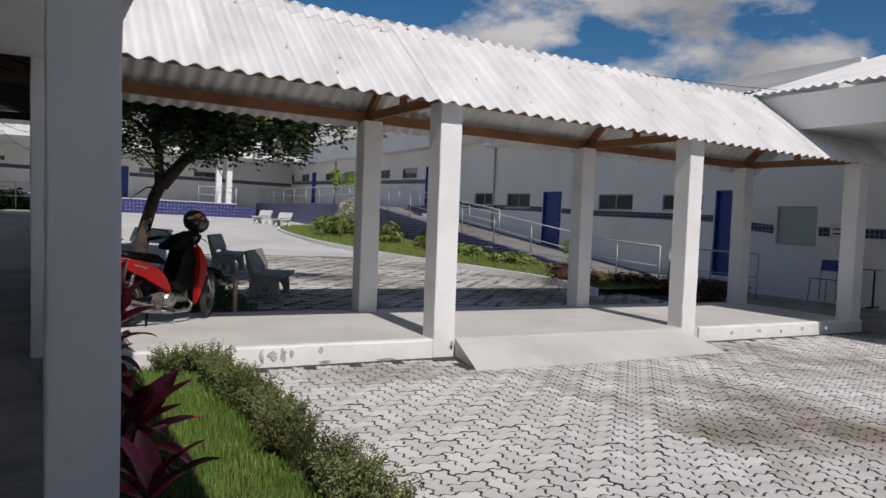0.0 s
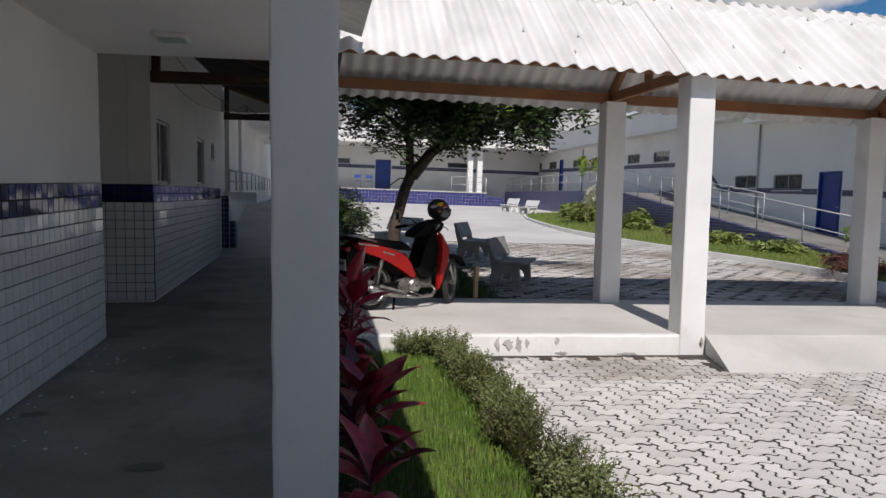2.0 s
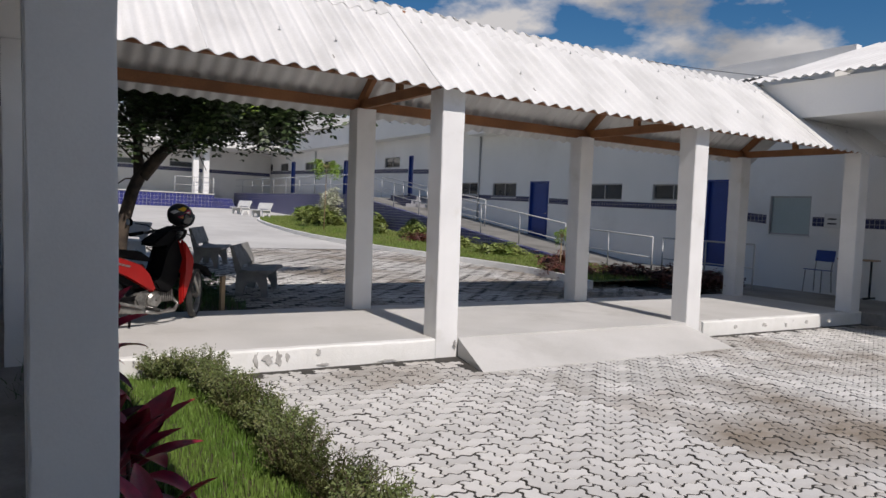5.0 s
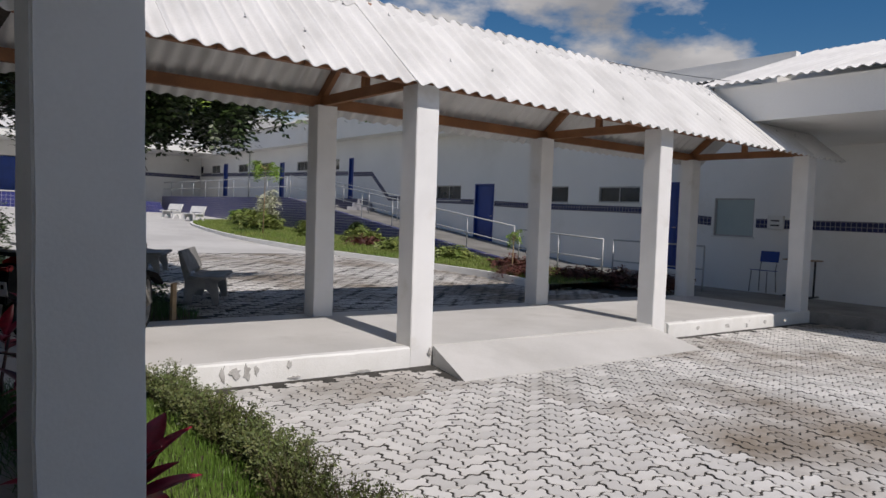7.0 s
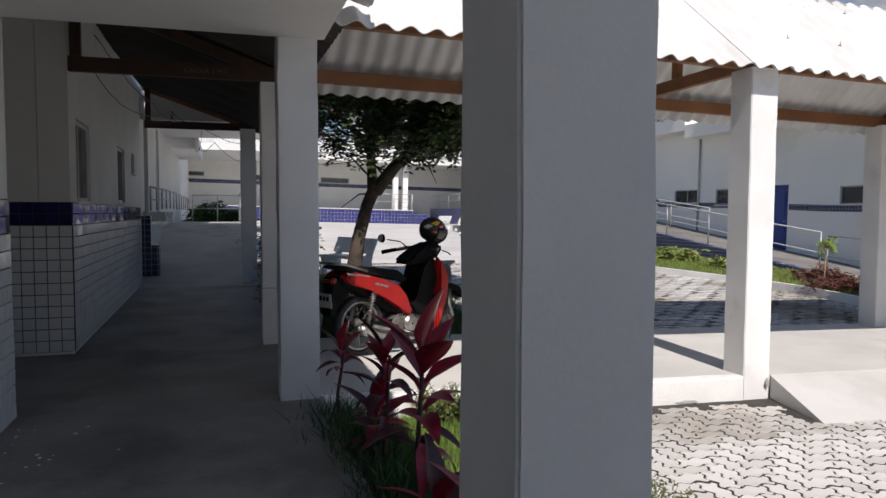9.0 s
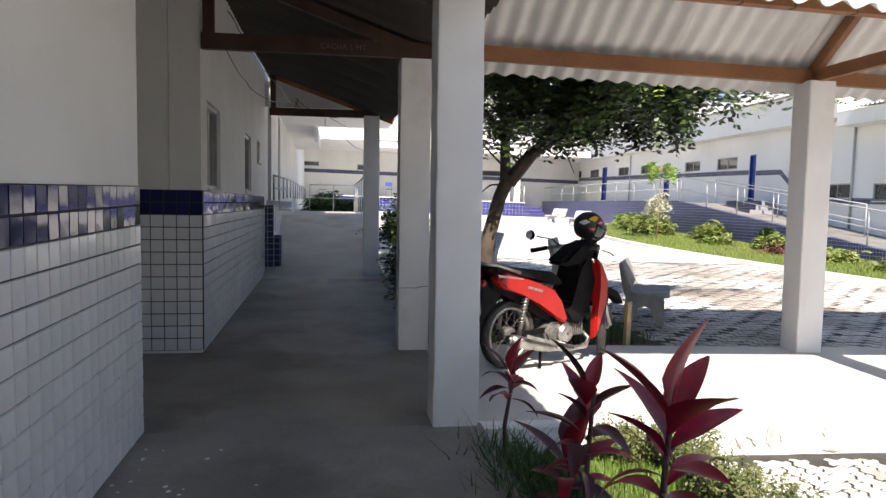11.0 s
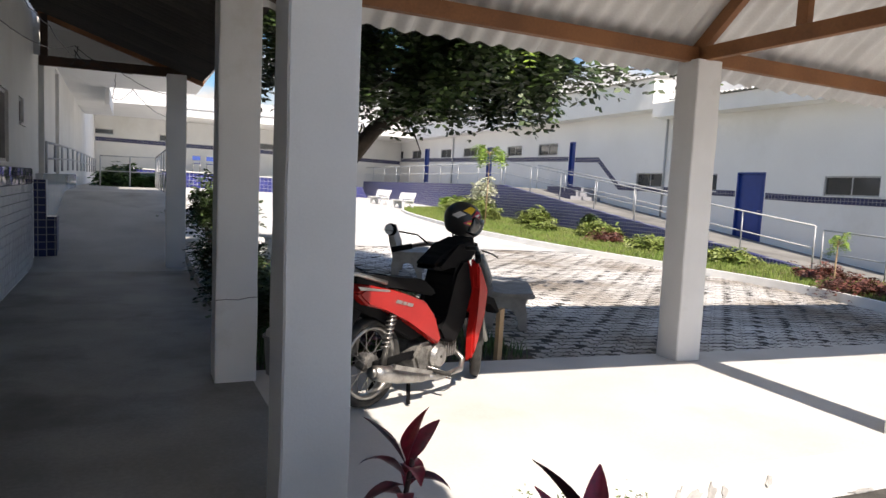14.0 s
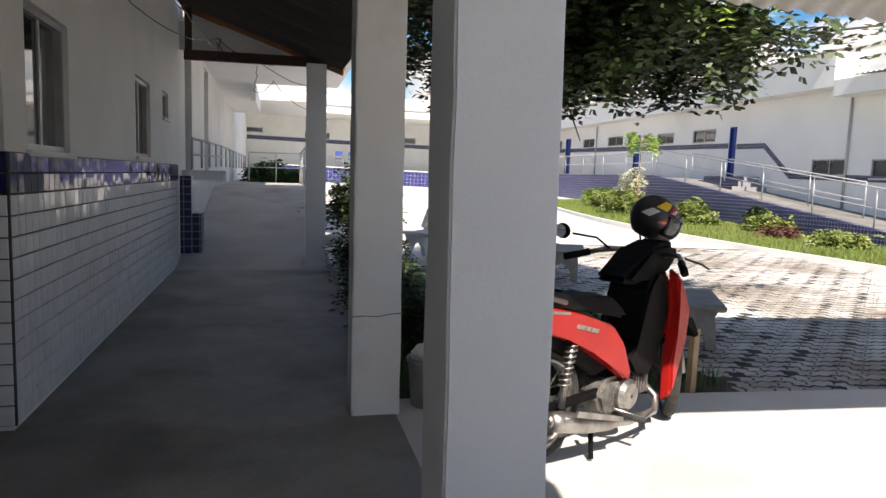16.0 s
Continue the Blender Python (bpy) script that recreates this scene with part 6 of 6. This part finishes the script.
school_desk(14.3, 8.2, F, 90)
school_chair(14.6, 9.15, F, 180)
mb = tagged(box("meter_box", (EX - 0.09, EX - 0.001, 9.15, 9.5, 1.5, 1.8), M["paint"], bevel=0.01), "small white electric meter box on the wall", "meter box")
for k in range(2):
    part("slot", (lambda q: (bm_box(q, EX - 0.094, EX - 0.0905, 9.23, 9.42, 1.57 + 0.1 * k, 1.6 + 0.1 * k), q)[1])(bmesh.new()), M["blackpaint"], mb)

# ---- north block fittings ----
nd = struct(empty("door_2", 4.24, 47.05, 1.8), "closed blue door of the north block", "door")
box("door_leaf", (0.04, 0.97, 0.02, 0.06, 0, 1.96), M["door"], nd)
box("door_frame", (0, 0.04, -0.04, 0.07, 0, 2.0), M["door"], nd)
box("door_frame", (0.97, 1.01, -0.04, 0.07, 0, 2.0), M["door"], nd)
for x0, x1, z0, z1 in ((5.82, 7.6, 3.45, 3.8), (9.0, 10.6, 3.45, 3.8), (-2.45, -1.08, 3.58, 3.86), (1.2, 2.6, 3.45, 3.8)):
    w = struct(empty("window_3", x0, 47.0, z0), "low dark window of the north block", "window")
    box("pane", (0.04, x1 - x0 - 0.04, 0.07, 0.08, 0.04, z1 - z0 - 0.04), M["glass"], w)
    box("window_frame", (0, x1 - x0, 0.05, 0.1, 0, 0.04), M["alu"], w)
    box("window_frame", (0, x1 - x0, 0.05, 0.1, z1 - z0 - 0.04, z1 - z0), M["alu"], w)
railing([(10.9, 43.7, 1.86), (10.9, 45.5, 1.86)], 1.0)
railing([(8.7, 43.65, 1.86), (10.85, 43.65, 1.86)], 1.0)
for k, cx in enumerate((3.0, 3.7, 0.6, -0.2)):
    school_chair(cx, 44.6, 1.86, -90)

# ---- corridor tiling (many small pieces) ----
dado("dado_south", "x", -1.493, -3.0, 6.89, near=(4.55, 6.9), tilt=1.05)
dado("dado_north", "x", WB - 0.008, 8.935, 15.05, near=(8.9, 11.2))
dado("dado_passage", "y", 8.925, -4.0, WB + 0.004, near=(-3.75, -1.0))

# ---- interlocking pavers (many small pieces) ----
A = 0.112


def paver_outline(along_x):
    """A block two units long; every unit of its edge is the same S, so that neighbours interlock."""
    g, w = 0.0078, 0.0150
    ess = ((0.0, 0.0), (0.22, 1.0), (0.4, 0.75), (0.6, -0.75), (0.78, -1.0))
    nx, ny = (2, 1) if along_x else (1, 2)
    pts = []
    for k in range(nx):
        pts += [((k + t) * A, g + w * d) for t, d in ess]
    for k in range(ny):
        pts += [(nx * A - g - w * d, (k + t) * A) for t, d in ess]
    for k in reversed(range(nx)):
        pts += [((k + 1 - t) * A, ny * A - g - w * d) for t, d in ess]
    for k in reversed(range(ny)):
        pts += [(g + w * d, (k + 1 - t) * A) for t, d in ess]
    cx, cy = nx * A / 2, ny * A / 2
    return [(cx + max(-cx + g, min(cx - g, x - cx)) if t_corner(i, nx, ny) else x, cy + max(-cy + g, min(cy - g, y - cy)) if t_corner(i, nx, ny) else y) for i, (x, y) in enumerate(pts)]


def t_corner(i, nx, ny):
    return i in (0, 5 * nx, 5 * (nx + ny), 5 * (2 * nx + ny))


def paver_geo(along_x):
    o = paver_outline(along_x)
    cx, cy = sum(p[0] for p in o) / len(o), sum(p[1] for p in o) / len(o)
    n = len(o)
    inner = [(cx + (x - cx) * 0.965, cy + (y - cy) * 0.965) for x, y in o]
    verts = [(x, y, -0.03) for x, y in o] + [(x, y, -0.0035) for x, y in o] + [(x, y, 0.0) for x, y in inner]
    faces = [tuple(range(2 * n, 3 * n))] + [(r * n + k, r * n + (k + 1) % n, (r + 1) * n + (k + 1) % n, (r + 1) * n + k) for r in (0, 1) for k in range(n)]
    return verts, faces


def dirt(count):
    """Block sides are dirty with joint sand; top and chamfer are clean."""
    ring = (count - 1) // 2
    return [0] + [1] * ring + [0] * ring


def pavers(name, x0, x1, y0, y1, zf, near, label, seed, keep=None):
    """Herringbone of wavy blocks; those in the near stretch are pieces of their own."""
    rng = random.Random(seed)
    field = struct(empty(name), label, "pavement")
    geo = {h: paver_geo(h) for h in (True, False)}
    meshes = {}
    for h, (v, f) in geo.items():
        me = bpy.data.meshes.new("paver")
        me.from_pydata(v, [], f)
        me.materials.append(M["paver"])
        me.materials.append(M["joint"])
        me.polygons.foreach_set("material_index", dirt(len(f)))
        meshes[h] = me
    verts, faces, count, sides = [], [], 0, []
    for i in range(int((x1 - x0) / A)):
        for j in range(int((y1 - y0) / A)):
            c = (i - j) % 4
            if c not in (0, 3):
                continue
            h = c == 0
            x, y = x0 + i * A, y0 + j * A
            if y + (A if h else 2 * A) > y1 or x + (2 * A if h else A) > x1 or (keep and not keep(x + A * 0.7, y + A * 0.7)):
                continue
            z = zf(y) + rng.uniform(-0.003, 0.002)
            if near and near[0] < x < near[1] and near[2] < y < near[3] and count < 300:
                piece("paver", meshes[h], field, pose(x, y, z, rng.uniform(-0.9, 0.9), rng.uniform(-0.9, 0.9)))
                count += 1
            else:
                v, f = geo[h]
                n, tx, ty = len(verts), rng.uniform(-0.015, 0.015), rng.uniform(-0.015, 0.015)
                verts += [(x + p[0], y + p[1], z + p[2] + tx * (p[0] - A / 2) + ty * (p[1] - A / 2)) for p in v]
                faces += [tuple(n + k for k in q) for q in f]
                sides.append(len(f))
    me = bpy.data.meshes.new("paving")
    me.from_pydata(verts, [], faces)
    me.materials.append(M["paver_far"])
    me.materials.append(M["joint"])
    me.polygons.foreach_set("material_index", [k for q in sides for k in dirt(q)])
    ob = piece("paving", me, field)
    tagged(ob, kind="stuff")
    return field


struct(box("ground_joints_south", (1.40, 11.44, -6.0, 6.84, -0.06, -0.008), M["joint"]), "dark sand between the pavers", "ground")
pavers("pavement_south", 1.42, 11.42, -1.0, 6.83, lambda y: 0.0, (1.5, 3.9, 3.0, 5.9), "grey interlocking concrete pavers stained brown in patches", 1,
       keep=lambda x, y: not (3.66 < x < 7.36 and y > 6.14))
bm = bmesh.new()
q = [bm.verts.new(c) for c in ((2.56, 9.17, ground_z(9.17) + 0.037), (13.0, 9.17, ground_z(9.17) + 0.037), (13.0, 17.0, ground_z(17.0) + 0.037), (2.56, 17.0, ground_z(17.0) + 0.037))]
bm.faces.new(q)
struct(part("ground_joints_north", bm, M["joint"]), "dark sand between the pavers", "ground")
pavers("pavement_north", 2.56, 10.2, 9.17, 17.0, lambda y: ground_z(y) + 0.045, None, "grey interlocking concrete pavers of the courtyard", 2)

# ---- settling the blocks against each other ----
# The classroom block, the lawn and the north block were laid out on a larger grid; the corridor leans a little.
FAR = Matrix.Translation((-0.37, 0.119, 0.10)) @ Matrix.Scale(0.9154, 4)
LEAN = Matrix.Translation((0.16, 0, F)) @ Matrix.Rotation(radians(-1.4), 4, "Y") @ Matrix.Translation((-0.16, 0, -F))
SKEW = LEAN @ Matrix.Translation((-1.55, 8.93, 0)) @ Matrix.Rotation(radians(0.9), 4, "Z") @ Matrix.Translation((1.55, -8.93, 0))
SKEWED = ("wall_west_north", "dado_north", "window_2", "wall_parapet", "wall_room_west", "ceiling_room_west")
NORTH = ("wall_north", "ceiling_north_block", "floor_stage", "trim_band_north", "trim_fascia_north", "roof_north", "window_3", "door_2")
NEAR = ("ground", "ground_joints", "ground_bed", "pavement", "floor_walkway", "roof_walkway", "kerb", "floor_hall", "cable", "sun", "ground_tree_bed")


def named(ob, stems):
    return any(ob.name == k or ob.name.startswith((k + ".", k + "_")) for k in stems)


bpy.context.view_layer.update()
for ob in [o for o in scene.objects if o.parent is None and o.type in ("MESH", "EMPTY")]:
    pts = [q.matrix_world @ Vector(c) for q in [ob, *ob.children_recursive] if q.type == "MESH" for c in q.bound_box]
    x, y = (sum(p[i] for p in pts) / len(pts) for i in (0, 1))
    if named(ob, SKEWED):
        ob.matrix_basis = SKEW @ ob.matrix_basis
    elif named(ob, NORTH) or ob.name.startswith(("ground_lawn", "kerb_lawn")) or (not named(ob, NEAR) and (x > 9.0 or (y > 30.0 and x > 2.0)) and not (ob.name.startswith("column") and y < 10)):
        ob.matrix_basis = FAR @ ob.matrix_basis
    elif ob.name.startswith("column") and y < 10 and x > 1:
        ob.matrix_basis = Matrix.Translation((x, 0, F)) @ Matrix.Rotation(radians(-0.9), 4, "Y") @ Matrix.Translation((-x, 0, -F)) @ ob.matrix_basis
    elif x < 0.3 and not named(ob, NEAR) and not ob.name.startswith("cordyline"):
        ob.matrix_basis = LEAN @ ob.matrix_basis
